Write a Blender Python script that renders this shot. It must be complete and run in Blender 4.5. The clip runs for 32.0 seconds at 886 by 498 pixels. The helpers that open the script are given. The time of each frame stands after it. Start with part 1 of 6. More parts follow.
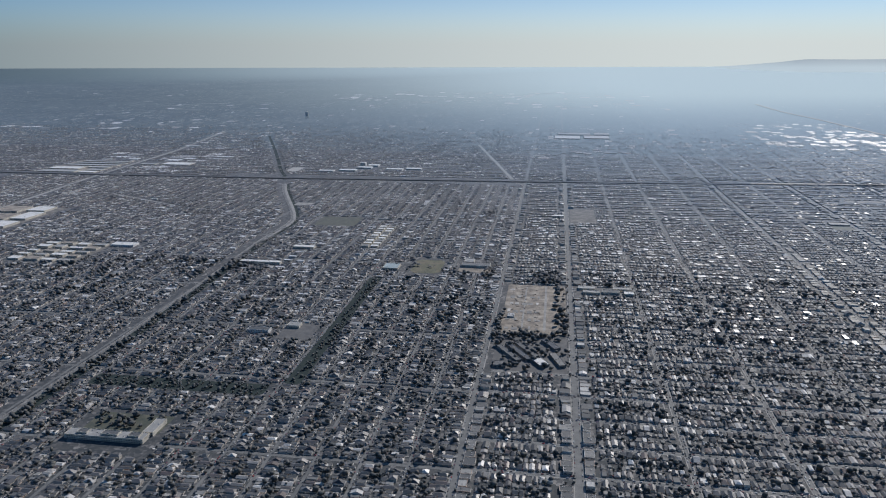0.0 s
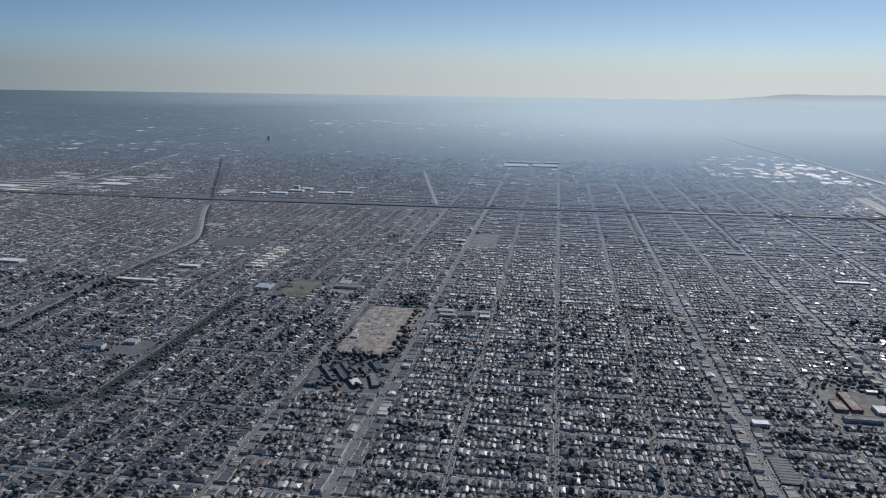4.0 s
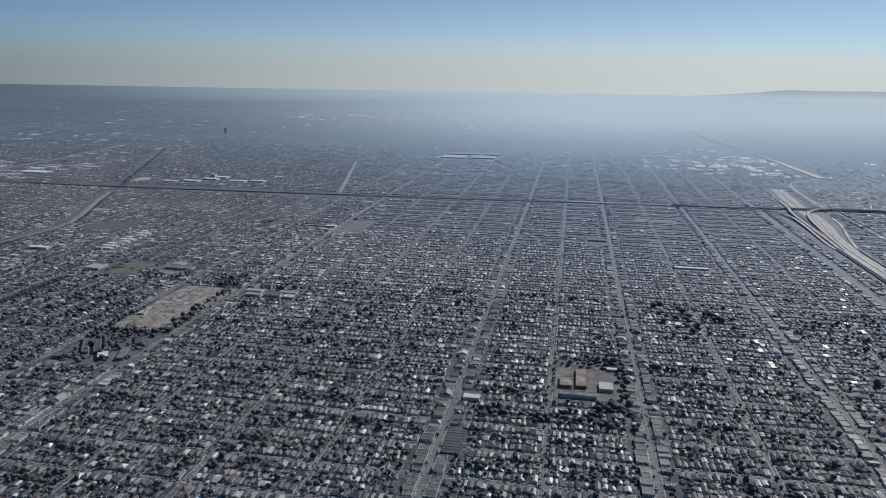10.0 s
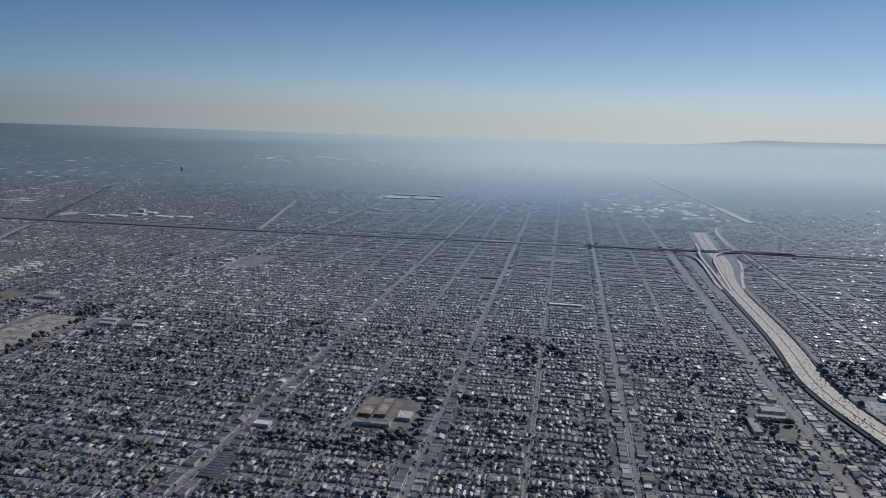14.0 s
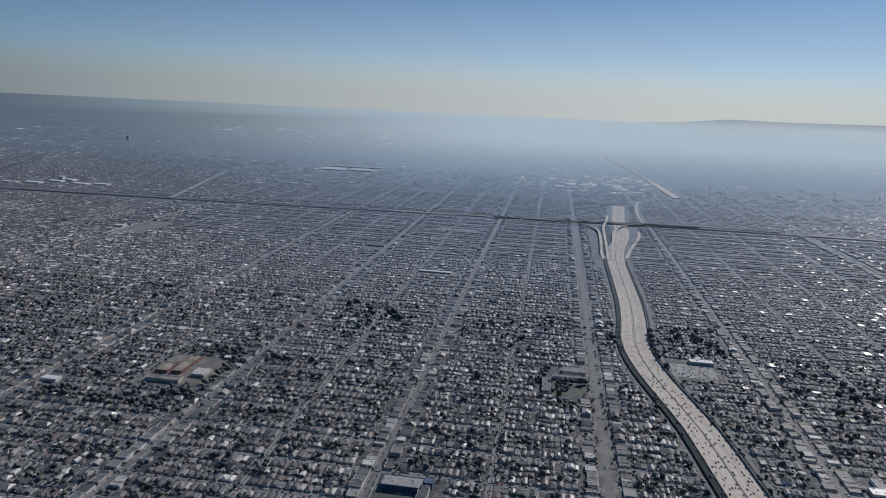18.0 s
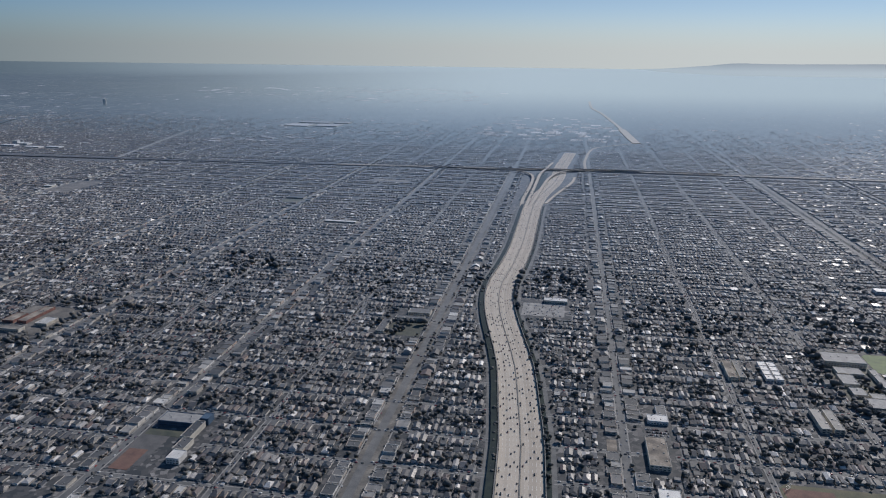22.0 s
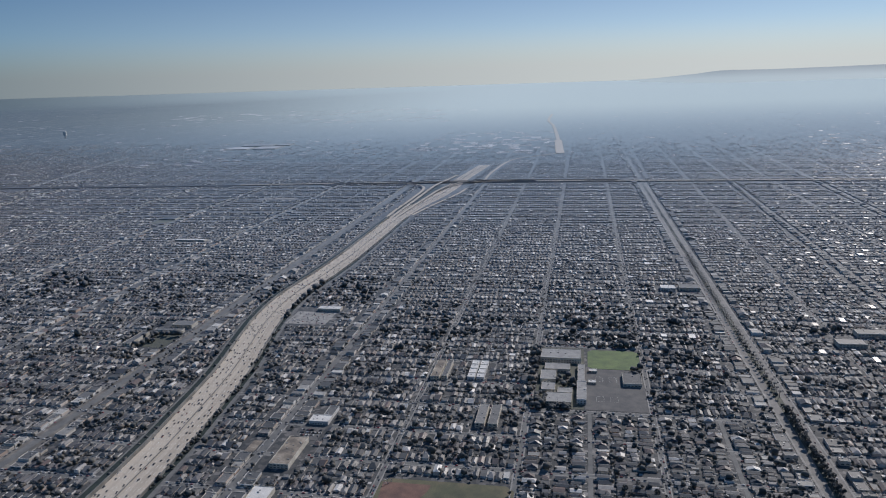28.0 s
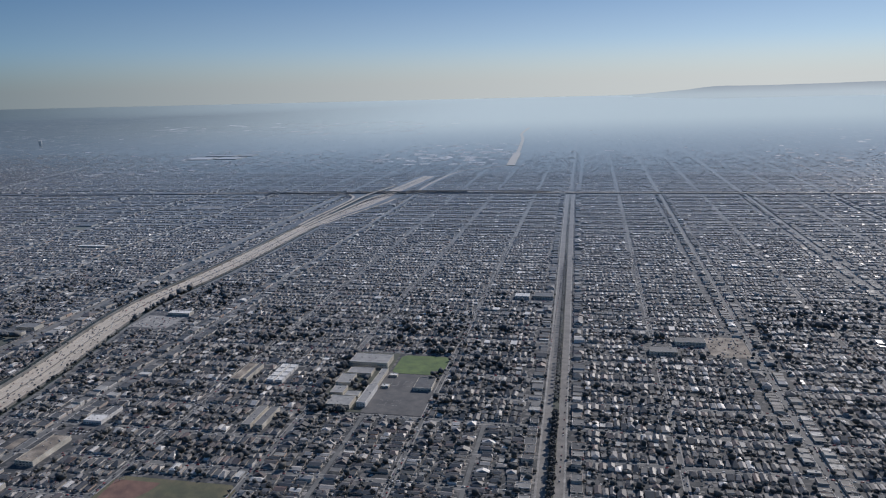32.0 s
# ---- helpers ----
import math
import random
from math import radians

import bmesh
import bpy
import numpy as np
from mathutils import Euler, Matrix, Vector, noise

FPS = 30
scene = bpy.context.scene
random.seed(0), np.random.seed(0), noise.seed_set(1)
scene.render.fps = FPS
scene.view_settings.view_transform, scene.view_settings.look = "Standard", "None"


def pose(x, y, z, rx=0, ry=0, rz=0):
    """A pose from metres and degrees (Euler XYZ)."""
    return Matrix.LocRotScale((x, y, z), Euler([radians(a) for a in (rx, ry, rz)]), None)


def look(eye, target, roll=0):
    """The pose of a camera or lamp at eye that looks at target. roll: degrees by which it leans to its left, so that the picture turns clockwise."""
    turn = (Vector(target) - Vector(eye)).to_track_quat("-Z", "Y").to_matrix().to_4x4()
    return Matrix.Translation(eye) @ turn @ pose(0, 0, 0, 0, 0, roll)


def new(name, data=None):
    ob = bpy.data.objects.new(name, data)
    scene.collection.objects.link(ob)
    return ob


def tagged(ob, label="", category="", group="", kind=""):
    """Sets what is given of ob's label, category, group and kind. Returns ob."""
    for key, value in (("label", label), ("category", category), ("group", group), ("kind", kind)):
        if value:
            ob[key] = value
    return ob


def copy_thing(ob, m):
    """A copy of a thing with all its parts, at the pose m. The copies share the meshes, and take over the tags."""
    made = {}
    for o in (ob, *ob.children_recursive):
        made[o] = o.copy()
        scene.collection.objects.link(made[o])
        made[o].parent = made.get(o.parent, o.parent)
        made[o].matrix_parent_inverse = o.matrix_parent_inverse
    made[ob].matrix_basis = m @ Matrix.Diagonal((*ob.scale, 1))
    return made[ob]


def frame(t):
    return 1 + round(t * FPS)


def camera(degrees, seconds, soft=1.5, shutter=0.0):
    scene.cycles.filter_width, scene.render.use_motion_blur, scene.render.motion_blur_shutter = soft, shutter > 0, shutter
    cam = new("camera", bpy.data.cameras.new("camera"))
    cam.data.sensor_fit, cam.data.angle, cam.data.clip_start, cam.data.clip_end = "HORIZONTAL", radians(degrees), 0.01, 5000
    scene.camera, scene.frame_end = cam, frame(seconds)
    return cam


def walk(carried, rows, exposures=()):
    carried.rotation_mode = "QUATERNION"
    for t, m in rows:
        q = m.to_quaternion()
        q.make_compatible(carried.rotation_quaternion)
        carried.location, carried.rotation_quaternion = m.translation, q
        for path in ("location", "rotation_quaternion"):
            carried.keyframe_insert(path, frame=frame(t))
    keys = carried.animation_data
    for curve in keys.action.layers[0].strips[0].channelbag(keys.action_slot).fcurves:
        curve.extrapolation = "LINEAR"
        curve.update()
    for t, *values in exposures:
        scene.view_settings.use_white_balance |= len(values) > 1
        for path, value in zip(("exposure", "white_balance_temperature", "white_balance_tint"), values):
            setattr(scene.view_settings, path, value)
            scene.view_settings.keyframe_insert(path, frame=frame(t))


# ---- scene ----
cam = camera(62.1, 32.0, soft=1.1)
METRES, EYE, TILT, LEAN, TURN = 800.0, 171.8, -15.35, 0.15, 8.6
ROWS = [
    (0.0, 0.0, 0.0, 0.0, 0.0, 0.0, -0.0),
    (0.5, 0.0161, -0.0003, -0.0009, 0.05, 0.12, -0.02),
    (1.0, 0.032, -0.0005, -0.0018, 0.04, 0.26, -0.09),
    (1.5, 0.0481, -0.0007, -0.0023, -0.0, 0.41, -0.23),
    (2.0, 0.0641, -0.0009, -0.0027, -0.03, 1.07, -0.5),
    (2.5, 0.0799, -0.0011, -0.0035, -0.07, 1.55, -0.71),
    (3.0, 0.0959, -0.0014, -0.0046, -0.07, 1.85, -0.88),
    (3.5, 0.1119, -0.0014, -0.0048, -0.08, 2.04, -0.98),
    (5.5, 0.1757, -0.0025, -0.008, 0.17, 2.53, -1.02),
    (6.0, 0.1917, -0.0028, -0.009, 0.3, 2.63, -1.08),
    (6.5, 0.2074, -0.0028, -0.0094, 0.5, 2.58, -1.09),
    (7.0, 0.2232, -0.0029, -0.0103, 0.73, 2.53, -1.15),
    (7.5, 0.2391, -0.0031, -0.0111, 1.0, 2.48, -1.16),
    (8.0, 0.2548, -0.0032, -0.0121, 1.2, 2.31, -1.21),
    (8.5, 0.2707, -0.0034, -0.0127, 1.22, 2.06, -1.31),
    (9.0, 0.2865, -0.0035, -0.0142, 1.17, 1.95, -1.38),
    (9.5, 0.3021, -0.0036, -0.0155, 1.13, 1.92, -1.41),
    (10.0, 0.318, -0.0035, -0.0161, 1.1, 1.92, -1.42),
    (10.5, 0.3337, -0.0038, -0.0174, 0.99, 2.04, -1.46),
    (11.0, 0.3495, -0.004, -0.0183, 0.9, 2.12, -1.54),
    (11.5, 0.3653, -0.004, -0.0189, 0.78, 2.29, -1.57),
    (12.0, 0.3809, -0.0044, -0.0199, 0.7, 3.1, -1.61),
    (12.5, 0.3967, -0.0046, -0.0209, 0.63, 4.08, -1.75),
    (13.0, 0.4126, -0.0049, -0.0222, 0.6, 5.04, -1.87),
    (13.5, 0.4283, -0.0052, -0.023, 0.55, 5.27, -2.03),
    (14.0, 0.4438, -0.0056, -0.0239, 0.49, 5.44, -2.17),
    (14.5, 0.4596, -0.0061, -0.0249, 0.42, 5.54, -2.37),
    (16.5, 0.5227, -0.0075, -0.0278, -0.28, 4.08, -2.85),
    (17.0, 0.5382, -0.008, -0.029, -0.42, 3.86, -2.89),
    (17.5, 0.5538, -0.0083, -0.0294, -0.55, 3.74, -2.82),
    (18.0, 0.5694, -0.0087, -0.0301, -0.58, 3.69, -2.71),
    (18.5, 0.5848, -0.0092, -0.0309, -0.59, 3.53, -2.6),
    (19.0, 0.6005, -0.0096, -0.0315, -0.44, 3.17, -2.43),
    (19.5, 0.6158, -0.01, -0.0325, -0.2, 2.4, -2.13),
    (20.0, 0.6315, -0.0104, -0.0328, 0.03, 1.77, -1.7),
    (20.5, 0.6469, -0.0107, -0.0335, 0.17, 0.78, -1.29),
    (21.0, 0.6624, -0.011, -0.0344, 0.34, 0.67, -1.27),
    (21.5, 0.6778, -0.0113, -0.0349, 0.57, 0.47, -1.26),
    (22.0, 0.6933, -0.0114, -0.0353, 0.93, 0.26, -1.13),
    (22.5, 0.7087, -0.0118, -0.036, 1.31, 0.33, -1.04),
    (23.0, 0.7242, -0.012, -0.0362, 1.6, 0.32, -0.97),
    (23.5, 0.7396, -0.0121, -0.0373, 1.79, 0.46, -0.89),
    (24.0, 0.755, -0.0124, -0.0378, 1.89, 0.44, -0.74),
    (24.5, 0.7704, -0.0125, -0.0383, 1.92, 0.41, -0.45),
    (25.0, 0.7858, -0.0127, -0.0387, 1.96, 0.46, -0.1),
    (25.5, 0.8012, -0.0129, -0.0397, 1.99, 0.61, 0.23),
    (27.5, 0.8626, -0.0126, -0.0421, 2.26, 1.54, 0.94),
    (28.0, 0.8778, -0.0125, -0.0433, 2.26, 1.74, 1.02),
    (28.5, 0.8929, -0.0124, -0.044, 2.3, 1.76, 1.0),
    (29.0, 0.908, -0.0121, -0.045, 2.4, 1.79, 0.94),
    (29.5, 0.9231, -0.0121, -0.0461, 2.46, 2.02, 0.93),
    (30.0, 0.9384, -0.0117, -0.0465, 2.55, 2.16, 0.91),
    (30.5, 0.9535, -0.0116, -0.0472, 2.65, 2.36, 0.79),
    (31.0, 0.9683, -0.0114, -0.0483, 2.74, 2.52, 0.67),
    (31.5, 0.9835, -0.0111, -0.0491, 2.81, 2.63, 0.6),
    (32.0, 0.9984, -0.0109, -0.0504, 2.84, 2.81, 0.47),
]
walk(cam, [(t, pose(0, 0, EYE, TILT, LEAN, TURN) @ pose(METRES * x, METRES * y, METRES * z, 90 + pitch, roll, yaw)) for t, x, y, z, yaw, pitch, roll in ROWS],
     exposures=[(0.0, 0.05, 6350, 10), (6.0, -0.06, 6350, 11), (10.0, -0.08, 6350, 11), (13.0, -0.2, 6350, 11), (17.0, -0.23, 6400, 12), (21.0, -0.17, 6400, 12), (25.0, -0.12, 6400, 12), (32.0, -0.09, 6450, 13)])

# ---- sky and sun ----
SUN_RIGHT, SUN_UP = 36.0, 34.0          # degrees to the right of the first heading, and above the horizon
AZ = SUN_RIGHT - TURN                   # clockwise from +y
world = bpy.data.worlds.new("sky")
scene.world = world
world.use_nodes = True
wn, wl = world.node_tree.nodes, world.node_tree.links
sky = wn.new("ShaderNodeTexSky")
sky.sky_type, sky.sun_disc = "NISHITA", False
sky.sun_elevation, sky.sun_rotation = radians(SUN_UP), radians(AZ)
sky.altitude, sky.air_density, sky.dust_density, sky.ozone_density = 200.0, 1.0, 0.12, 4.0
coord, split, up, join = wn.new("ShaderNodeTexCoord"), wn.new("ShaderNodeSeparateXYZ"), wn.new("ShaderNodeMath"), wn.new("ShaderNodeCombineXYZ")
up.operation = "MAXIMUM"
up.inputs[1].default_value = 0.012
steep, tint = wn.new("ShaderNodeMath"), wn.new("ShaderNodeMix")
steep.operation = "MULTIPLY"
steep.inputs[1].default_value = 3.0      # the clear air darkens quickly above the haze
tint.data_type, tint.blend_type = "RGBA", "MULTIPLY"
tint.inputs[0].default_value, tint.inputs[7].default_value = 1.0, (0.60, 0.91, 0.95, 1)
wl.new(coord.outputs["Generated"], split.inputs[0])
wl.new(split.outputs[0], join.inputs[0])
wl.new(split.outputs[1], join.inputs[1])
wl.new(split.outputs[2], steep.inputs[0])
wl.new(steep.outputs[0], up.inputs[0])
wl.new(up.outputs[0], join.inputs[2])
wl.new(join.outputs[0], sky.inputs[0])
wl.new(sky.outputs[0], tint.inputs[6])
# a pale haze layer hangs low over the plain
layer, veil = wn.new("ShaderNodeMapRange"), wn.new("ShaderNodeMix")
layer.inputs[1].default_value, layer.inputs[2].default_value, layer.inputs[3].default_value, layer.inputs[4].default_value = 0.0, 0.17, 0.62, 0.0
veil.data_type = "RGBA"
# thicker light towards the sun's side
toward, glow, warm = wn.new("ShaderNodeVectorMath"), wn.new("ShaderNodeMapRange"), wn.new("ShaderNodeMix")
toward.operation = "DOT_PRODUCT"
toward.inputs[1].default_value = (math.sin(radians(AZ)), math.cos(radians(AZ)), 0.0)
glow.inputs[1].default_value, glow.inputs[2].default_value = 0.3, 0.97
warm.data_type = "RGBA"
warm.inputs[6].default_value, warm.inputs[7].default_value = (2.2, 2.5, 2.7, 1), (7.4, 7.0, 6.5, 1)
wl.new(coord.outputs["Generated"], toward.inputs[0])
wl.new(toward.outputs["Value"], glow.inputs[0])
wl.new(glow.outputs[0], warm.inputs[0])
wl.new(warm.outputs[2], veil.inputs[7])
wl.new(split.outputs[2], layer.inputs[0])
wl.new(layer.outputs[0], veil.inputs[0])
wl.new(tint.outputs[2], veil.inputs[6])
# and close to the ground it is denser still
low, murk, deep_veil = wn.new("ShaderNodeMapRange"), wn.new("ShaderNodeMix"), wn.new("ShaderNodeMix")
low.interpolation_type = "SMOOTHSTEP"
low.inputs[1].default_value, low.inputs[2].default_value, low.inputs[3].default_value, low.inputs[4].default_value = 0.0, 0.06, 0.8, 0.0
murk.data_type = deep_veil.data_type = "RGBA"
murk.inputs[6].default_value, murk.inputs[7].default_value = (1.8, 2.2, 2.55, 1), (6.2, 6.5, 6.6, 1)
wl.new(split.outputs[2], low.inputs[0])
wl.new(glow.outputs[0], murk.inputs[0])
wl.new(low.outputs[0], deep_veil.inputs[0])
wl.new(veil.outputs[2], deep_veil.inputs[6])
wl.new(murk.outputs[2], deep_veil.inputs[7])
wl.new(deep_veil.outputs[2], wn["Background"].inputs[0])
wn["Background"].inputs[1].default_value = 0.097
sun = new("sun", bpy.data.lights.new("sun", "SUN"))
sun.data.energy, sun.data.angle, sun.data.color = 3.6, radians(0.6), (1.0, 0.93, 0.85)
sun.matrix_world = look((0, 0, 0), (-math.sin(radians(AZ)) * math.cos(radians(SUN_UP)), -math.cos(radians(AZ)) * math.cos(radians(SUN_UP)), -math.sin(radians(SUN_UP))))
tagged(sun, kind="structure")

# ---- materials ----
def painted_haze():
    """Paints aerial haze into surfaces: a level pale tint, stronger far out and sunward."""
    tree = bpy.data.node_groups.new("painted haze", "ShaderNodeTree")
    tree.interface.new_socket("Shader", in_out="INPUT", socket_type="NodeSocketShader")
    tree.interface.new_socket("Shader", in_out="OUTPUT", socket_type="NodeSocketShader")
    n, l = tree.nodes, tree.links
    ends = n.new("NodeGroupInput"), n.new("NodeGroupOutput")

    def calc(kind, a, b=None):
        node = n.new("ShaderNodeMath")
        node.operation = kind
        for socket, value in zip(node.inputs, (a, b)):
            if isinstance(value, (int, float)):
                socket.default_value = value
            elif value is not None:
                l.new(value, socket)
        return node.outputs[0]

    def along(axis):
        node = n.new("ShaderNodeVectorMath")
        node.operation = "DOT_PRODUCT"
        node.inputs[1].default_value = axis
        l.new(geo.outputs["Position"], node.inputs[0])
        return node.outputs["Value"]

    def ramp(value, a, b, c, d):
        node = n.new("ShaderNodeMapRange")
        node.interpolation_type = "SMOOTHSTEP"
        for socket, number in zip(node.inputs[1:5], (a, b, c, d)):
            socket.default_value = number
        l.new(value, node.inputs[0])
        return node.outputs[0]

    def blend(fac, a, b):
        node = n.new("ShaderNodeMix")
        node.data_type = "RGBA"
        l.new(fac, node.inputs[0])
        for socket, value in zip(node.inputs[6:8], (a, b)):
            if isinstance(value, tuple):
                socket.default_value = (*value, 1)
            else:
                l.new(value, socket)
        return node.outputs[2]

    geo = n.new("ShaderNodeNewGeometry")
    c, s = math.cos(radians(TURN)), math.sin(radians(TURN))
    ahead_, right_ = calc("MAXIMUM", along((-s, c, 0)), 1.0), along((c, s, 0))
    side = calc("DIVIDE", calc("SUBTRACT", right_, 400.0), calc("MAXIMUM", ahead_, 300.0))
    sunward = ramp(side, *HAZE_SIDE)
    depth = calc("POWER", calc("DIVIDE", ahead_, HAZE_REACH), HAZE_POWER)
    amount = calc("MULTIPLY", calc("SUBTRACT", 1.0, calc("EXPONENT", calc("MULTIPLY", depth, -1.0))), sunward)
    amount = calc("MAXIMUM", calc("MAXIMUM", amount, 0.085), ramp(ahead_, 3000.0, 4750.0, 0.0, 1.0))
    sideways = ramp(side, -0.75, 0.15, 0.0, 1.0)
    tone = blend(ramp(ahead_, 600.0, 2900.0, 0.0, 1.0), HAZE_NEAR, blend(sideways, HAZE_LEFT, HAZE_RIGHT))
    haze_bsdf, level, mix = n.new("ShaderNodeBsdfDiffuse"), n.new("ShaderNodeCombineXYZ"), n.new("ShaderNodeMixShader")
    level.inputs[2].default_value = 1.0
    l.new(level.outputs[0], haze_bsdf.inputs["Normal"])
    l.new(tone, haze_bsdf.inputs["Color"])
    l.new(amount, mix.inputs[0])
    l.new(ends[0].outputs[0], mix.inputs[1])
    l.new(haze_bsdf.outputs[0], mix.inputs[2])
    l.new(mix.outputs[0], ends[1].inputs[0])
    return tree


# reach, falloff and tints of the painted haze
HAZE_SIDE, HAZE_REACH, HAZE_POWER = (-0.62, 0.15, 0.22, 1.0), 1300.0, 1.73
HAZE_NEAR, HAZE_LEFT, HAZE_RIGHT = (0.25, 0.38, 0.54), (0.135, 0.19, 0.225), (0.68, 0.82, 0.86)
HAZE_GROUP = painted_haze()


def material(name, stops, rough=0.7, spec=0.25, metal=0.0, grain=(3.0, 0.25), stain=(0.25, 0.3), bump=(6.0, 0.0), pick="random", haze_share=1.0, sheen=0.33, haze_spread=0.3, pale=(0.96, 0.91, 1.0)):
    """A surface whose colour is picked from stops by piece, with grain and stains at two scales."""
    m = bpy.data.materials.new(name)
    m.use_nodes = True
    n, l = m.node_tree.nodes, m.node_tree.links
    b = n["Principled BSDF"]
    b.inputs["Roughness"].default_value, b.inputs["Metallic"].default_value = rough if isinstance(rough, float) else rough[0], metal
    b.inputs["Specular IOR Level"].default_value = spec
    geo = n.new("ShaderNodeNewGeometry")
    ramp = n.new("ShaderNodeValToRGB")
    ramp.color_ramp.interpolation = "LINEAR"
    while len(ramp.color_ramp.elements) < len(stops):
        ramp.color_ramp.elements.new(0.5)
    for e, (at, c) in zip(ramp.color_ramp.elements, stops):
        e.position, e.color = at, (*c, 1)
    if pick == "random":
        info, add, fr = n.new("ShaderNodeObjectInfo"), n.new("ShaderNodeMath"), n.new("ShaderNodeMath")
        add.operation, fr.operation = "ADD", "FRACT"
        l.new(info.outputs["Random"], add.inputs[0])
        l.new(geo.outputs["Random Per Island"], add.inputs[1])
        l.new(add.outputs[0], fr.inputs[0])
        l.new(fr.outputs[0], ramp.inputs[0])
        if not isinstance(rough, float):
            shuffle, part_, worn = n.new("ShaderNodeMath"), n.new("ShaderNodeMath"), n.new("ShaderNodeMapRange")
            shuffle.operation, part_.operation = "MULTIPLY", "FRACT"
            shuffle.inputs[1].default_value = 17.31
            worn.inputs[3].default_value, worn.inputs[4].default_value = rough
            l.new(fr.outputs[0], shuffle.inputs[0])
            l.new(shuffle.outputs[0], part_.inputs[0])
            l.new(part_.outputs[0], worn.inputs[0])
            l.new(worn.outputs[0], b.inputs["Roughness"])
    elif pick in ("cells", "far cells"):
        vor, stretch = n.new("ShaderNodeTexVoronoi"), n.new("ShaderNodeVectorMath")
        vor.inputs["Scale"].default_value = 0.55
        stretch.operation = "MULTIPLY"
        stretch.inputs[1].default_value = (1, 1, 1) if pick == "cells" else (0.33, 0.11, 0.33)
        l.new(geo.outputs["Position"], stretch.inputs[0])
        l.new(stretch.outputs[0], vor.inputs["Vector"])
        l.new(vor.outputs["Color"], ramp.inputs[0])
    else:
        big = n.new("ShaderNodeTexNoise")
        big.inputs["Scale"].default_value, big.inputs["Detail"].default_value = pick, 5
        l.new(geo.outputs["Position"], big.inputs["Vector"])
        l.new(big.outputs[0], ramp.inputs[0])
    last = ramp.outputs[0]
    for scale, amount in (grain, stain):
        if amount:
            tex, rng, mul = n.new("ShaderNodeTexNoise"), n.new("ShaderNodeMapRange"), n.new("ShaderNodeMix")
            tex.inputs["Scale"].default_value, tex.inputs["Detail"].default_value = scale, 4
            l.new(geo.outputs["Position"], tex.inputs["Vector"])
            rng.inputs[1].default_value, rng.inputs[2].default_value = 0.25, 0.75
            rng.inputs[3].default_value, rng.inputs[4].default_value = 1 - amount, 1 + amount
            l.new(tex.outputs[0], rng.inputs[0])
            mul.data_type, mul.blend_type = "RGBA", "MULTIPLY"
            mul.inputs[0].default_value = 1.0
            l.new(last, mul.inputs[6])
            l.new(rng.outputs[0], mul.inputs[7])
            last = mul.outputs[2]
    l.new(last, b.inputs["Base Color"])
    if bump[1]:
        tex, bm_ = n.new("ShaderNodeTexNoise"), n.new("ShaderNodeBump")
        tex.inputs["Scale"].default_value = bump[0]
        bm_.inputs["Strength"].default_value, bm_.inputs["Distance"].default_value = bump[1], 0.1
        l.new(geo.outputs["Position"], tex.inputs["Vector"])
        l.new(tex.outputs[0], bm_.inputs["Height"])
        l.new(bm_.outputs[0], b.inputs["Normal"])
    # haze painted as sheen: a level pale lobe that shows at low angles
    haze_bsdf, level, both = n.new("ShaderNodeBsdfSheen"), n.new("ShaderNodeCombineXYZ"), n.new("ShaderNodeAddShader")
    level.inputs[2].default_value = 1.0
    haze_bsdf.inputs["Color"].default_value, haze_bsdf.inputs["Roughness"].default_value = (pale[0] * sheen, pale[1] * sheen, pale[2] * sheen, 1), haze_spread
    l.new(level.outputs[0], haze_bsdf.inputs["Normal"])
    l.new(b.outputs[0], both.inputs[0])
    l.new(haze_bsdf.outputs[0], both.inputs[1])
    # the painted haze goes over everything; a lower share keeps far surfaces bright
    haze_layer, haze_mix = n.new("ShaderNodeGroup"), n.new("ShaderNodeMixShader")
    haze_layer.node_tree = HAZE_GROUP
    haze_mix.inputs[0].default_value = haze_share
    l.new(both.outputs[0], haze_layer.inputs[0])
    l.new(both.outputs[0], haze_mix.inputs[1])
    l.new(haze_layer.outputs[0], haze_mix.inputs[2])
    l.new((haze_layer if haze_share == 1.0 else haze_mix).outputs[0], n["Material Output"].inputs[0])
    return m


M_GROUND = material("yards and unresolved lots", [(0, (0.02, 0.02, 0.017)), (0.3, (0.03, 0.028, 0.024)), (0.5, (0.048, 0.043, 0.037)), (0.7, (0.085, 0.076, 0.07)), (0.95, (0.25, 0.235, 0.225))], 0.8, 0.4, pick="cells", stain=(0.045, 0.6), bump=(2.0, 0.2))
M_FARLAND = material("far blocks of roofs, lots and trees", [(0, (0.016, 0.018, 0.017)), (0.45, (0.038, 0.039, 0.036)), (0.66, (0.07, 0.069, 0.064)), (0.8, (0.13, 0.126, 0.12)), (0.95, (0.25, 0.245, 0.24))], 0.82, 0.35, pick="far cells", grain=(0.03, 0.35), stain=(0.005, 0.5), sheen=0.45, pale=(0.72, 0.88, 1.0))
M_ROAD = material("worn grey asphalt", [(0.3, (0.13, 0.127, 0.122)), (0.7, (0.19, 0.185, 0.175))], 0.75, pick=0.05, bump=(8.0, 0.2))
M_BOULEVARD = material("sun-bleached boulevard asphalt", [(0.3, (0.18, 0.166, 0.152)), (0.7, (0.245, 0.228, 0.21))], 0.75, pick=0.05, bump=(8.0, 0.2))
M_ASPHALT = material("dark schoolyard asphalt", [(0.3, (0.095, 0.088, 0.082)), (0.7, (0.14, 0.13, 0.12))], 0.8, pick=0.12, bump=(8.0, 0.2))
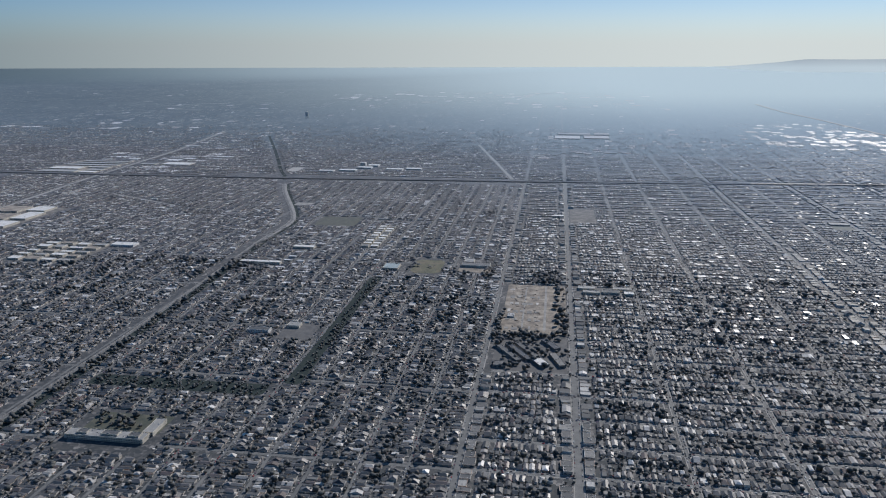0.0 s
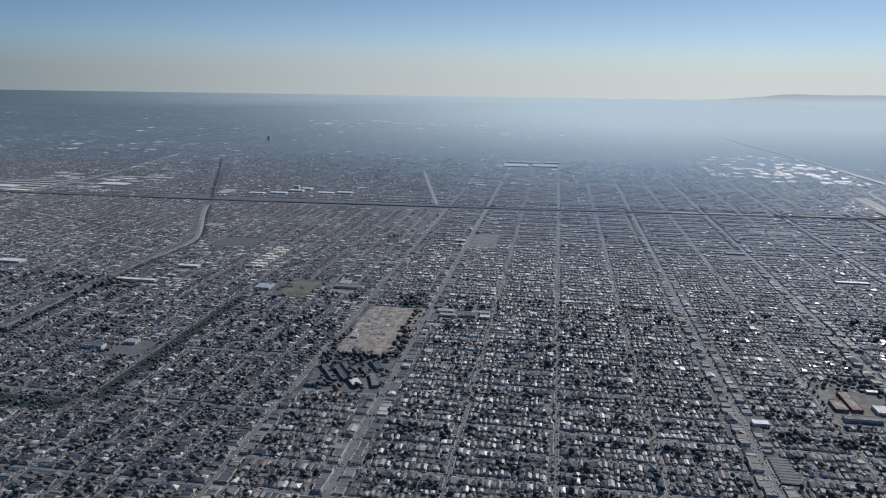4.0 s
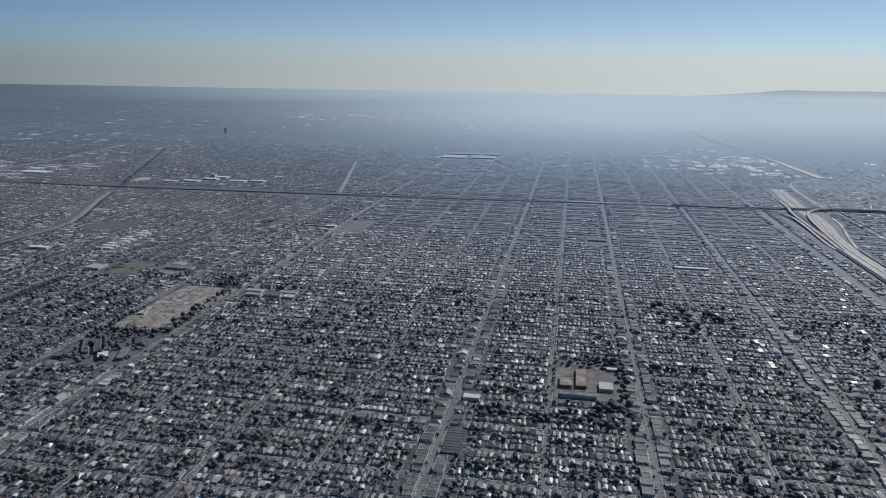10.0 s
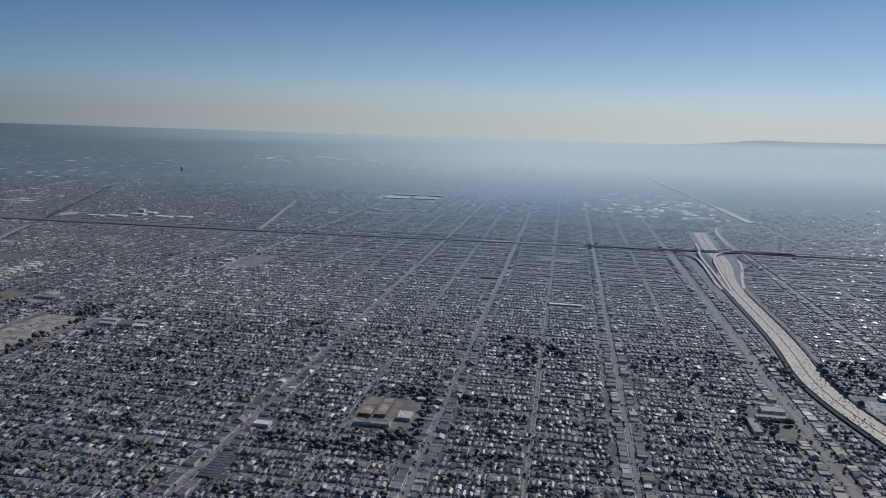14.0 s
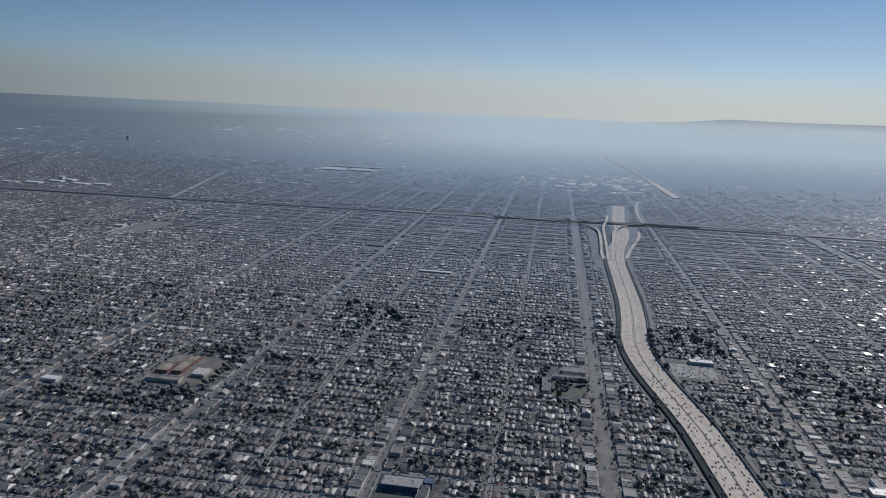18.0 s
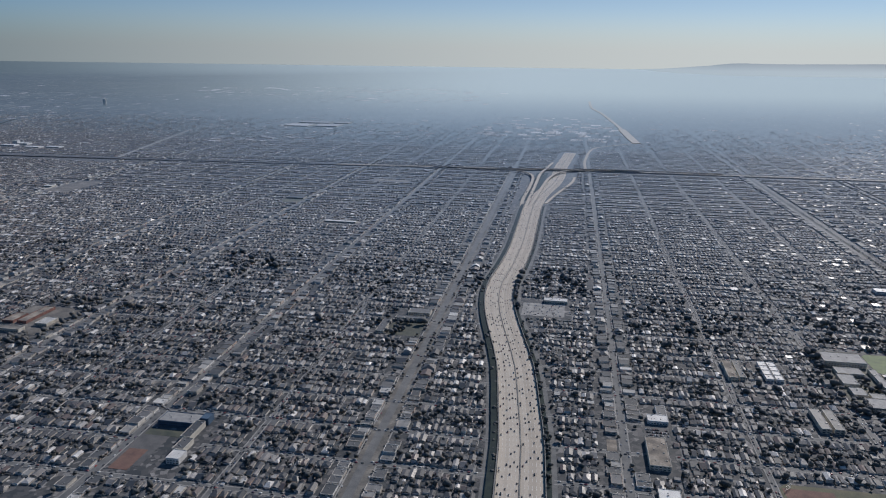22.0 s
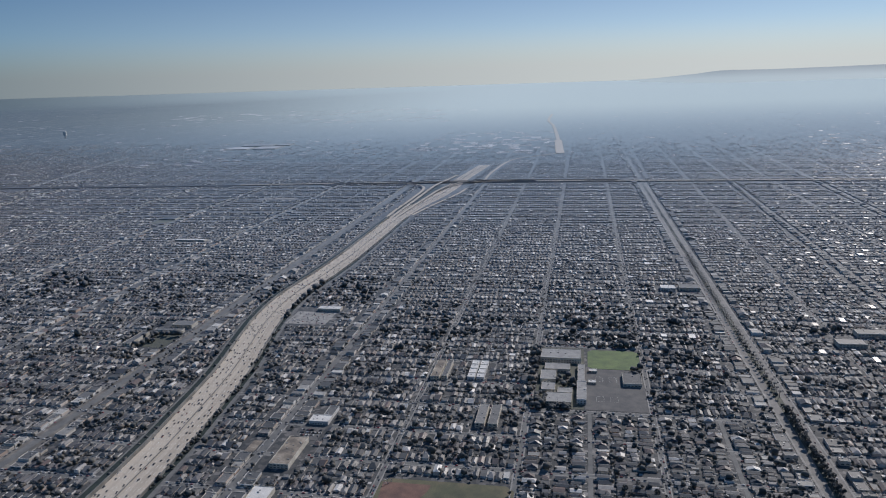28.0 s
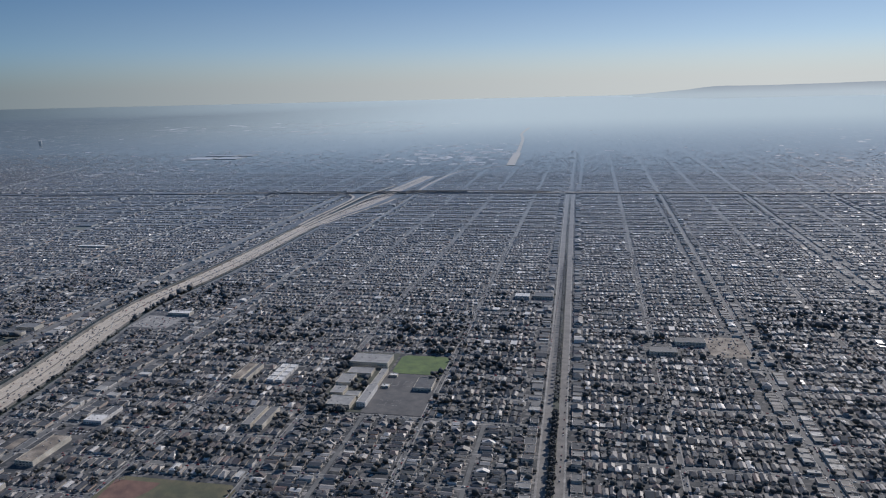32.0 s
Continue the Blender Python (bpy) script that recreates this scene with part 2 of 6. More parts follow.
M_PAVE = material("pale concrete pavement", [(0.3, (0.25, 0.24, 0.225)), (0.7, (0.38, 0.365, 0.345))], 0.8, pick=0.2)
M_DRIVE = material("pale worn driveway concrete", [(0, (0.16, 0.152, 0.145)), (0.5, (0.29, 0.277, 0.26)), (1, (0.54, 0.515, 0.49))], 0.8)
M_DECK = material("pale freeway concrete", [(0.3, (0.47, 0.415, 0.35)), (0.7, (0.56, 0.50, 0.425))], 0.75, stain=(0.05, 0.08), grain=(1.5, 0.1), haze_share=0.6)
M_STRIPE = material("white lane paint", [(0, (0.7, 0.7, 0.68)), (1, (0.8, 0.8, 0.78))], 0.5, pick=0.5)
M_WALLC = material("grey retaining concrete", [(0.3, (0.17, 0.165, 0.155)), (0.7, (0.27, 0.26, 0.24))], 0.7, pick=0.1)
M_DIRT = material("bare graded dirt", [(0.3, (0.13, 0.105, 0.08)), (0.5, (0.27, 0.225, 0.175)), (0.7, (0.42, 0.365, 0.30))], 0.8, pick=0.16, grain=(1.2, 0.3), bump=(1.5, 0.4))
M_SOIL = material("worn brown soil", [(0.3, (0.10, 0.088, 0.07)), (0.5, (0.16, 0.142, 0.118)), (0.7, (0.25, 0.228, 0.195))], 0.85, pick=0.12, grain=(1.2, 0.3), bump=(1.5, 0.4))
M_RED = material("reddish infield clay", [(0.3, (0.15, 0.075, 0.05)), (0.7, (0.22, 0.12, 0.08))], 0.85, pick=0.2)
M_LAWN = material("mown sports turf", [(0.3, (0.085, 0.135, 0.026)), (0.7, (0.13, 0.185, 0.042))], 0.7, pick=0.12, bump=(5.0, 0.3))
M_DRYTURF = material("dry worn turf", [(0.3, (0.085, 0.085, 0.035)), (0.5, (0.12, 0.11, 0.05)), (0.7, (0.17, 0.135, 0.075))], 0.8, pick=0.1, bump=(5.0, 0.3))
M_IVY = material("dark ivy ground cover", [(0.3, (0.014, 0.018, 0.010)), (0.7, (0.035, 0.04, 0.022))], 0.8, pick=0.6, spec=0.05, bump=(3.0, 0.6), sheen=0.1)
M_SCRUB = material("rough scrub grass", [(0.3, (0.05, 0.055, 0.03)), (0.7, (0.11, 0.10, 0.06))], 0.75, pick=0.2, bump=(2.0, 0.5))
M_LEAF = material("tree foliage", [(0, (0.05, 0.049, 0.042)), (0.6, (0.085, 0.08, 0.064)), (0.9, (0.12, 0.105, 0.08)), (1, (0.15, 0.122, 0.09))], 0.7, 0.12, grain=(2.0, 0.35), bump=(4.0, 0.6), sheen=0.4, haze_spread=0.4)
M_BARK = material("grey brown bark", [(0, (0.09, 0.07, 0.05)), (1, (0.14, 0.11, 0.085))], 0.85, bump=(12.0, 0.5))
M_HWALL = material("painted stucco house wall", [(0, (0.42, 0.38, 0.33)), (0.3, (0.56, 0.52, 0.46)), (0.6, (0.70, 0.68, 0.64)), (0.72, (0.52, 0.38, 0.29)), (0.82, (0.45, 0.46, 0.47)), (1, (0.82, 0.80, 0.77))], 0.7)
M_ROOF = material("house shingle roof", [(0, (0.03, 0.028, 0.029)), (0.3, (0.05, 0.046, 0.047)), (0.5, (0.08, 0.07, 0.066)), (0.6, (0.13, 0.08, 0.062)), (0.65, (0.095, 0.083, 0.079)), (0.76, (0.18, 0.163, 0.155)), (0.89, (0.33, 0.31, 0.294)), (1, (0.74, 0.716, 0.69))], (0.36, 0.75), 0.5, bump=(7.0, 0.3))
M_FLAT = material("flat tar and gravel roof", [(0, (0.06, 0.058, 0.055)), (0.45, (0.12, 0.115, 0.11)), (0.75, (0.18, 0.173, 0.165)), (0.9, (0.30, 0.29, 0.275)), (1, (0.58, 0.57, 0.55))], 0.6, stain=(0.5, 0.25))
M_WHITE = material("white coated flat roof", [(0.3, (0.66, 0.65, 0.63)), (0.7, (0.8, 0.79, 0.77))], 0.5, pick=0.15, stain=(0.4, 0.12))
M_SHED = material("bleached white industrial roof", [(0, (0.30, 0.29, 0.28)), (0.3, (0.46, 0.43, 0.40)), (0.6, (0.68, 0.66, 0.64)), (1, (0.84, 0.82, 0.80))], 0.42, 0.7, 0.22, stain=(0.2, 0.15), haze_share=0.6, sheen=0.5)
M_PALE = material("pale grey roof felt", [(0.3, (0.27, 0.265, 0.26)), (0.7, (0.37, 0.365, 0.355))], 0.7, pick=0.3, stain=(0.5, 0.2))
M_CREAM = material("cream painted masonry", [(0.3, (0.52, 0.48, 0.41)), (0.7, (0.66, 0.62, 0.54))], 0.7, pick=0.2)
M_BLUE = material("blue painted metal", [(0.3, (0.06, 0.10, 0.16)), (0.7, (0.085, 0.14, 0.21))], 0.5, pick=0.2)
M_BRICKRED = material("dark red brick", [(0.3, (0.18, 0.075, 0.055)), (0.7, (0.26, 0.12, 0.085))], 0.8, pick=0.5)
M_METAL = material("galvanised steel", [(0.3, (0.35, 0.35, 0.35)), (0.7, (0.5, 0.5, 0.5))], 0.6, metal=0.6, pick=0.5)
M_GLASS = material("dark window glass", [(0, (0.02, 0.025, 0.03)), (1, (0.04, 0.045, 0.05))], 0.3, grain=(1, 0), stain=(1, 0), pick=0.5)
M_DOOR = material("painted door", [(0, (0.12, 0.06, 0.04)), (0.5, (0.3, 0.3, 0.3)), (1, (0.05, 0.1, 0.14))], 0.5)
M_CAR = material("car paint", [(0, (0.02, 0.02, 0.022)), (0.3, (0.05, 0.05, 0.055)), (0.5, (0.12, 0.12, 0.13)), (0.65, (0.3, 0.04, 0.03)), (0.7, (0.05, 0.08, 0.16)), (0.8, (0.4, 0.4, 0.41)), (1, (0.7, 0.7, 0.7))], 0.42, grain=(1, 0), stain=(1, 0))
M_TYRE = material("black rubber", [(0, (0.02, 0.02, 0.02)), (1, (0.03, 0.03, 0.03))], 0.8, pick=0.5)
M_WATER = material("pale blue roof sheet", [(0.3, (0.30, 0.37, 0.39)), (0.7, (0.37, 0.43, 0.45))], 0.5, pick=0.3)
# the hill's haze is painted in as emission, though nothing there gives light
M_FAR = bpy.data.materials.new("distant hill with glowing haze")
M_FAR.use_nodes = True
_n, _l = M_FAR.node_tree.nodes, M_FAR.node_tree.links
_b = _n["Principled BSDF"]
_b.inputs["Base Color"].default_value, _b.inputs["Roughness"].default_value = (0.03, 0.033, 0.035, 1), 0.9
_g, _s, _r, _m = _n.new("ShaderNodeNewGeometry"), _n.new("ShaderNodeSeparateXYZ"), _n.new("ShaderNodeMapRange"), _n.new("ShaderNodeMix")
_r.inputs[1].default_value, _r.inputs[2].default_value = 46.0, 92.0      # haze painted as glow, paler at the hill's foot
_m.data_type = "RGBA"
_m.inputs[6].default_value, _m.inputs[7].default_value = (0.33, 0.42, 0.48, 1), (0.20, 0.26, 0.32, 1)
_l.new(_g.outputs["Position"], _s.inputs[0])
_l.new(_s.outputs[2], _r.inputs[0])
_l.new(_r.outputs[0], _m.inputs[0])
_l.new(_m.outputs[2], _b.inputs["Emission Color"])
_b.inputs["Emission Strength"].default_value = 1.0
M_RAIL = material("rail ballast", [(0.3, (0.12, 0.11, 0.10)), (0.7, (0.20, 0.185, 0.17))], 0.8, pick=0.3)
M_SOLAR = material("dark roof panel", [(0.3, (0.05, 0.055, 0.07)), (0.7, (0.08, 0.085, 0.10))], 0.65, pick=0.5)


# ---- shape helpers ----
class Shape:
    """Corners and faces of one part."""

    def __init__(self):
        self.v, self.f = [], []

    def put(self, v, f):
        k = len(self.v)
        self.v += [tuple(p) for p in v]
        self.f += [tuple(i + k for i in g) for g in f]
        return self

    def box(self, x0, x1, y0, y1, z0, z1):
        v = [(x, y, z) for z in (z0, z1) for x, y in ((x0, y0), (x1, y0), (x1, y1), (x0, y1))]
        return self.put(v, [(3, 2, 1, 0), (4, 5, 6, 7), (0, 1, 5, 4), (1, 2, 6, 5), (2, 3, 7, 6), (3, 0, 4, 7)])

    def slab(self, x0, x1, y0, y1, z0, z1, cut=0.06):
        """A box with its upper edges chamfered."""
        v = [(x0, y0, z0), (x1, y0, z0), (x1, y1, z0), (x0, y1, z0), (x0, y0, z1 - cut), (x1, y0, z1 - cut), (x1, y1, z1 - cut), (x0, y1, z1 - cut),
             (x0 + cut, y0 + cut, z1), (x1 - cut, y0 + cut, z1), (x1 - cut, y1 - cut, z1), (x0 + cut, y1 - cut, z1)]
        f = [(3, 2, 1, 0), (8, 9, 10, 11)]
        for i in range(4):
            j = (i + 1) % 4
            f += [(i, j, 4 + j, 4 + i), (4 + i, 4 + j, 8 + j, 8 + i)]
        return self.put(v, f)

    def gable(self, x0, x1, y0, y1, z0, rise, hip=0.0):
        """A roof with its ridge along y; hip: how far the ridge ends lie in."""
        xm = (x0 + x1) / 2
        v = [(x0, y0, z0), (x1, y0, z0), (x1, y1, z0), (x0, y1, z0), (xm, y0 + hip, z0 + rise), (xm, y1 - hip, z0 + rise)]
        return self.put(v, [(0, 1, 4), (1, 2, 5, 4), (2, 3, 5), (3, 0, 4, 5), (3, 2, 1, 0)])

    def tube(self, a, b, r0, r1, sides=8):
        a, b = Vector(a), Vector(b)
        q = (b - a).to_track_quat("Z", "Y")
        ring = [q @ Vector((math.cos(2 * math.pi * i / sides), math.sin(2 * math.pi * i / sides), 0)) for i in range(sides)]
        v = [a + p * r0 for p in ring] + [b + p * r1 for p in ring]
        f = [(i, (i + 1) % sides, sides + (i + 1) % sides, sides + i) for i in range(sides)]
        return self.put(v, f + [tuple(range(sides))[::-1], tuple(range(sides, 2 * sides))])

    def strip(self, line, left, right, z0, z1, zs=None):
        """A slab along a line of points, from left to right of it (left is negative)."""
        line = [Vector((*p[:2], 0)) for p in line]
        v, f = [], []
        for i, p in enumerate(line):
            d = (line[min(i + 1, len(line) - 1)] - line[max(i - 1, 0)]).normalized()
            side = Vector((d.y, -d.x, 0))
            lift = zs[i] if zs else 0.0
            for off, z in ((left, z0), (right, z0), (right, z1), (left, z1)):
                v.append(p + side * off + Vector((0, 0, z + lift)))
        for i in range(len(line) - 1):
            for a, b in ((3, 2), (2, 1), (0, 3)):
                f.append((4 * i + a, 4 * i + b, 4 * i + 4 + b, 4 * i + 4 + a))
        e = 4 * (len(line) - 1)
        return self.put(v, f + [(0, 1, 2, 3), (e + 3, e + 2, e + 1, e)])

    def mesh(self, name, *mats):
        me = bpy.data.meshes.new(name)
        me.from_pydata(self.v, [], self.f)
        for m in mats:
            me.materials.append(m)
        return me


def part(name, shape, mat, parent, label=""):
    ob = new(name, shape.mesh(name, mat))
    ob.parent = parent
    return tagged(ob, label)


def thing(name, x, y, z, label, category, group="", turn=0.0):
    ob = new(name)
    ob.empty_display_size = 0.3
    ob.matrix_basis = pose(x, y, z, 0, 0, turn)
    return tagged(ob, label, category, group)


def bulk(name, v, tri, idx, mats, label, category, smooth=False):
    """One joined mesh of very many small pieces."""
    me = bpy.data.meshes.new(name)
    v, tri = np.ascontiguousarray(v, np.float32), np.ascontiguousarray(tri, np.int32)
    me.vertices.add(len(v))
    me.vertices.foreach_set("co", v.ravel())
    me.loops.add(tri.size)
    me.loops.foreach_set("vertex_index", tri.ravel())
    me.polygons.add(len(tri))
    me.polygons.foreach_set("loop_start", np.arange(0, tri.size, 3, dtype=np.int32))
    for m in mats:
        me.materials.append(m)
    if idx is not None:
        me.polygons.foreach_set("material_index", np.ascontiguousarray(idx, np.int32))
    me.polygons.foreach_set("use_smooth", np.full(len(tri), smooth))
    me.update(calc_edges=True)
    me.validate()
    return tagged(new(name, me), label, category, kind="stuff")


def repeat(v, tri, m):
    """Indices of m copies of a template with v corners."""
    return (np.asarray(tri)[None] + (np.arange(m) * v)[:, None, None]).reshape(-1, 3)


def between(a, b, t):
    return a + (b - a) * t


def at_height(line, v):
    """u of a line of (u, v) points at v."""
    return float(np.interp(v, [p[1] for p in line], [p[0] for p in line]))


rng = np.random.default_rng(7)

# ---- plan (x: across the avenues, y: along them) ----
AVENUES = [(-36, 4.0), (15, 5.0), (62, 2.4), (108, 2.8), (155, 2.0), (201, 4.0), (248, 2.6), (294, 4.2), (343, 2.0), (391, 4.0), (437, 2.0), (484, 11.0),
           (578, 4.2), (628, 2.0), (676, 2.8), (727, 2.0), (779, 14.2), (826, 2.0), (874, 3.6), (922, 2.0), (970, 4.0)]
AVENUES += [(1018 + 48 * i, 3.6 if i % 2 else 2.0) for i in range(20)]
AVENUES = [(u, w * 0.75) for u, w in AVENUES]
WEST_LANES = [-36 - 20.5 * i for i in range(1, 60)]
STREETS = [372 + 24.7 * k for k in range(-8, 27)]
FREEWAY = [(556, -260), (548, 150), (545, 215), (541, 280), (539, 320), (536, 350), (531, 394), (524, 430), (517, 466), (513, 500), (513, 530), (516, 565), (518.5, 616), (519, 690), (519, 755), (520.5, 800), (526, 852), (534, 900),
           (539.5, 960), (541.5, 1034), (546.5, 1100), (553, 1183)]
FAR_FREEWAY = [(661, 1330), (657, 1400), (650, 1560), (641, 1720), (625, 1950), (606, 2131), (604, 2400)]
FAR_LINK = [(573, 1030), (574, 1113), (588, 1242), (622, 1291), (660, 1336)]
CROSS = [(-2600, 925), (-1500, 932), (-787, 942), (-443, 947), (-29, 966), (127, 976), (390, 997), (640, 1012), (905, 1018), (1500, 1030), (2600, 1045), (3600, 1050)]
RAIL = [(-256, -250), (-258, 200), (-258, 352), (-260, 472), (-265, 596), (-266, 642), (-264, 694), (-277, 740), (-334, 868), (-369, 966), (-388, 1003), (-469, 1192), (-570, 1420)]
ARTERIAL = [(-596, 640), (-606, 716), (-628, 902), (-640, 1068), (-652, 1224), (-698, 1497)]
BLINE = [(790, -250), (784, 200), (781.6, 310), (779, 470), (774.5, 699), (769, 1000), (761, 1700), (752, 2600)]
FAR_STREET = [(-54, 978), (-96, 1160), (-136, 1333)]
# cleared plots: u0, u1, v0, v1
PLOTS = {"dirt": (-30, 11.5, 429, 527), "park": (-112, -84, 538, 588), "pool": (-134, -114, 548, 570), "long": (-220, -172, 262, 300), "green": (-138, -128, 340, 530), "line_strip": (-242, -143, 325, 338.5),
         "school_a": (249.5, 286, 380, 440), "school_b": (677.6, 726, 373.5, 445), "barn": (527, 556, 463, 496), "depot": (583, 596.5, 309, 337), "blue": (393, 419.5, 276, 319), "ball": (628, 677, 272, 313),
         "lot_a": (18, 45, 735, 802), "school_c": (-73, -46, 552, 588), "works": (-31, 12, 372, 424), "field_a": (-238, -194, 690, 730), "pale_a": (-227, -206, 600, 612), "pale_b": (-255, -218, 550, 560),
         "white_rows": (-168, -150, 612, 695), "white_a": (204, 215, 369, 382), "carport": (203, 212.5, 315, 340), "shop_a": (587, 598, 346, 363), "lot_b": (586, 597, 337.5, 346), "shop_b": (586, 596, 288, 300),
         "school_d": (453, 479, 420, 461), "hall_a": (822, 838, 457, 474), "hall_b": (836, 853, 472, 485), "lot_c": (852, 872, 460, 490), "flats_a": (628.5, 637, 396, 418), "flats_b": (645.5, 655, 398, 420),
         "flats_c": (655, 665.5, 352.5, 371.5), "pale_c": (745, 773, 546, 562), "lot_d": (340, 376, 660, 675), "lot_e": (330, 372, 880, 893), "lot_f": (272, 292, 740, 772), "big_works": (-4, 114, 1436, 1556), "lot_g": (571, 575.5, 322, 333),
         "gore": (501, 546, 842, 1000), "gore_side": (546, 560, 905, 1000), "strand": (499, 534, 735, 846), "plant": (-456, -390, 530, 597), "stores": (-604, -532, 628, 732), "market": (-392, -368, 578, 602), "college": (19, 61, 509, 528), "yard_a": (-166, -143, 399, 426), "hall_c": (-187, -171, 406, 416),
         "halls_a": (-742, -646, 951, 1064), "halls_b": (-630, -540, 1030, 1066), "clinic_a": (-336, -278, 1006, 1032), "clinic_b": (-292, -256, 1036, 1080), "clinic_c": (-244, -186, 1028, 1056), "rail_yard": (-384, -364, 1004, 1042), "slab": (-290, -268, 780, 796)}


def free(u, v, pad=0.0):
    """Whether a lot may be built on."""
    for a, b, c, d in PLOTS.values():
        if a - pad < u < b + pad and c - pad < v < d + pad:
            return False
    if abs(u - at_height(FREEWAY, v)) < 13.5 + pad and v < 1190:
        return False
    if v < 1440 and abs(u - at_height(BLINE, v)) < (6.4 if v < 1003 else 1.0) + pad:
        return False
    if 976 < v < 1336 and abs(u - at_height(FAR_STREET, v)) < 2.6 + pad:
        return False
    if 1030 < v < 1340 and abs(u - at_height(FAR_LINK, v)) < 3.0 + pad or 1325 < v < 1440 and abs(u - 659) < 8 + pad:
        return False
    if v < 1440 and abs(u - at_height(RAIL, v)) < (8.5 if v < 940 else 6.5) + pad:
        return False
    if v > 640 and abs(u - at_height(ARTERIAL, v)) < 4.2 + pad:
        return False
    if -534 < u < -418 and abs(v - np.interp(u, (-532, -418), (815, 758))) < 3.0 + pad:
        return False
    return abs(v - np.interp(u, [p[0] for p in CROSS], [p[1] for p in CROSS])) > 8 + pad


def seen(u, v):
    """Inside the swathe that the flight looks over."""
    return v > 222 + 0.085 * u and -290 - (v - 290) * 0.83 < u < 925 + (v - 335) * 0.40


# ---- ground, far rise and hill ----
def far_point(x, y, z=0.0):
    """From the first heading's own axes (right, ahead) to the plan."""
    c, s = math.cos(radians(TURN)), math.sin(radians(TURN))
    return (c * x - s * y, s * x + c * y, z)


ahead = [-900, -300, 0, 200, 400, 700, 1000, 1250, 1700, 2000, 2600, 3200, 3800, 4200, 4400]
across = list(range(-4600, 6001, 400))
rise = lambda y: 46.0 * max(0.0, (y - 3700) / 1150) ** 2
g = Shape()
tip = math.tan(radians(TURN))
square = lambda x, y: y - tip * x * min(1.0, max(0.0, (2600 - y) / 1100))     # near rows run along the streets
g.put([far_point(x, square(x, y), rise(y)) for y in ahead for x in across],
      [(j * len(across) + i, j * len(across) + i + 1, (j + 1) * len(across) + i + 1, (j + 1) * len(across) + i) for j in range(len(ahead) - 1) for i in range(len(across) - 1)])
ground_mesh = g.mesh("ground", M_GROUND, M_FARLAND)
for p in ground_mesh.polygons:
    p.material_index = int(p.index // (len(across) - 1) >= ahead.index(1250))
tagged(new("ground", ground_mesh), "flat urban ground of yards, lots and dry grass", "ground", kind="structure")

far = Shape()
steps = [4400, 4520, 4640, 4750, 4850]
far.put([far_point(x, y, rise(y)) for y in steps for x in across],
        [(j * len(across) + i, j * len(across) + i + 1, (j + 1) * len(across) + i + 1, (j + 1) * len(across) + i) for j in range(len(steps) - 1) for i in range(len(across) - 1)])
tagged(new("backdrop", far.mesh("backdrop", M_FARLAND)), "hazy blue-grey rim of the plain at the horizon", "distance", kind="structure")

RIDGE = [(1250, 30), (1600, 42), (1900, 54), (2150, 74), (2320, 91), (2600, 88), (3000, 92), (3400, 98), (3900, 104), (4600, 82), (5600, 70)]
h = Shape()
xs = list(range(1250, 5601, 75))
depth = [0, 0.3, 0.6, 0.85, 1.0]
pts = []
for d in depth:
    for x in xs:
        top = float(np.interp(x, [p[0] for p in RIDGE], [p[1] for p in RIDGE]))
        wob = noise.noise((x * 0.004, d * 3, 1.0)) * 0.3 + noise.noise((x * 0.015, d * 6, 4.0)) * 0.12
        z = top * (0.1 + 0.9 * d) * (1 + wob * (1 - d) * 1.6) + noise.noise((x * 0.01, 9, d)) * 2 * d
        pts.append(far_point(x, 4420 + 430 * d + 100 * wob * (1 - d), z))
n = len(xs)
h.put(pts, [(j * n + i, j * n + i + 1, (j + 1) * n + i + 1, (j + 1) * n + i) for j in range(len(depth) - 1) for i in range(n - 1)])
hill = tagged(new("hill", h.mesh("hill", M_FAR)), "long low hill range beyond the city, glowing with painted haze", "hill", kind="structure")
for p in hill.data.polygons:
    p.use_smooth = True


# ---- roads ----
def road(name, shape, mat, label, category="road"):
    return tagged(new(name, shape.mesh(name, mat)), label, category, kind="structure")


def cuts(lo, hi, holes):
    """The stretches of lo..hi outside the holes (centre, half width)."""
    out, start = [], lo
    for c, w in sorted(holes):
        if lo < c < hi:
            if c - w > start:
                out.append((start, c - w))
            start = max(start, c + w)
    return out + [(start, hi)]


for i, (u, w) in enumerate(AVENUES):
    far = 2600 if w >= 2.6 else 1500 if i % 2 else 985
    lo = -250 + max(0, u - 900) * 1.4
    if w > 10:
        continue
    road("avenue", Shape().strip([(u, lo), (u, 600), (u, far)], *((-w / 2, w / 2) if w < 6 else (-2.1, 1.4)), -0.3, 0.05), M_ROAD, "long straight grey city avenue")
    if w > 6:
        road("verge", Shape().strip([(u, 200), (u, 600), (u, 985)], -w / 2, w / 2, -0.3, 0.03), M_SOIL, "bare tan verge of a power-line corridor", "verge")
        road("service_road", Shape().strip([(u + 3.2, 355), (u + 3.4, 600), (u + 2.6, 985)], -0.7, 0.7, -0.3, 0.05), M_ROAD, "narrow service road along the corridor")
    p = Shape()
    for a, b in cuts(lo, 985, [(s, 1.35) for s in STREETS]):
        for s in (-1, 1):
            x0, x1 = sorted((u + s * w / 2, u + s * (w / 2 + 0.5)))
            p.box(x0, x1, a, b, -0.2, 0.09)
    road("pavement", p, M_PAVE, "pale concrete pavement along the avenue", "pavement")
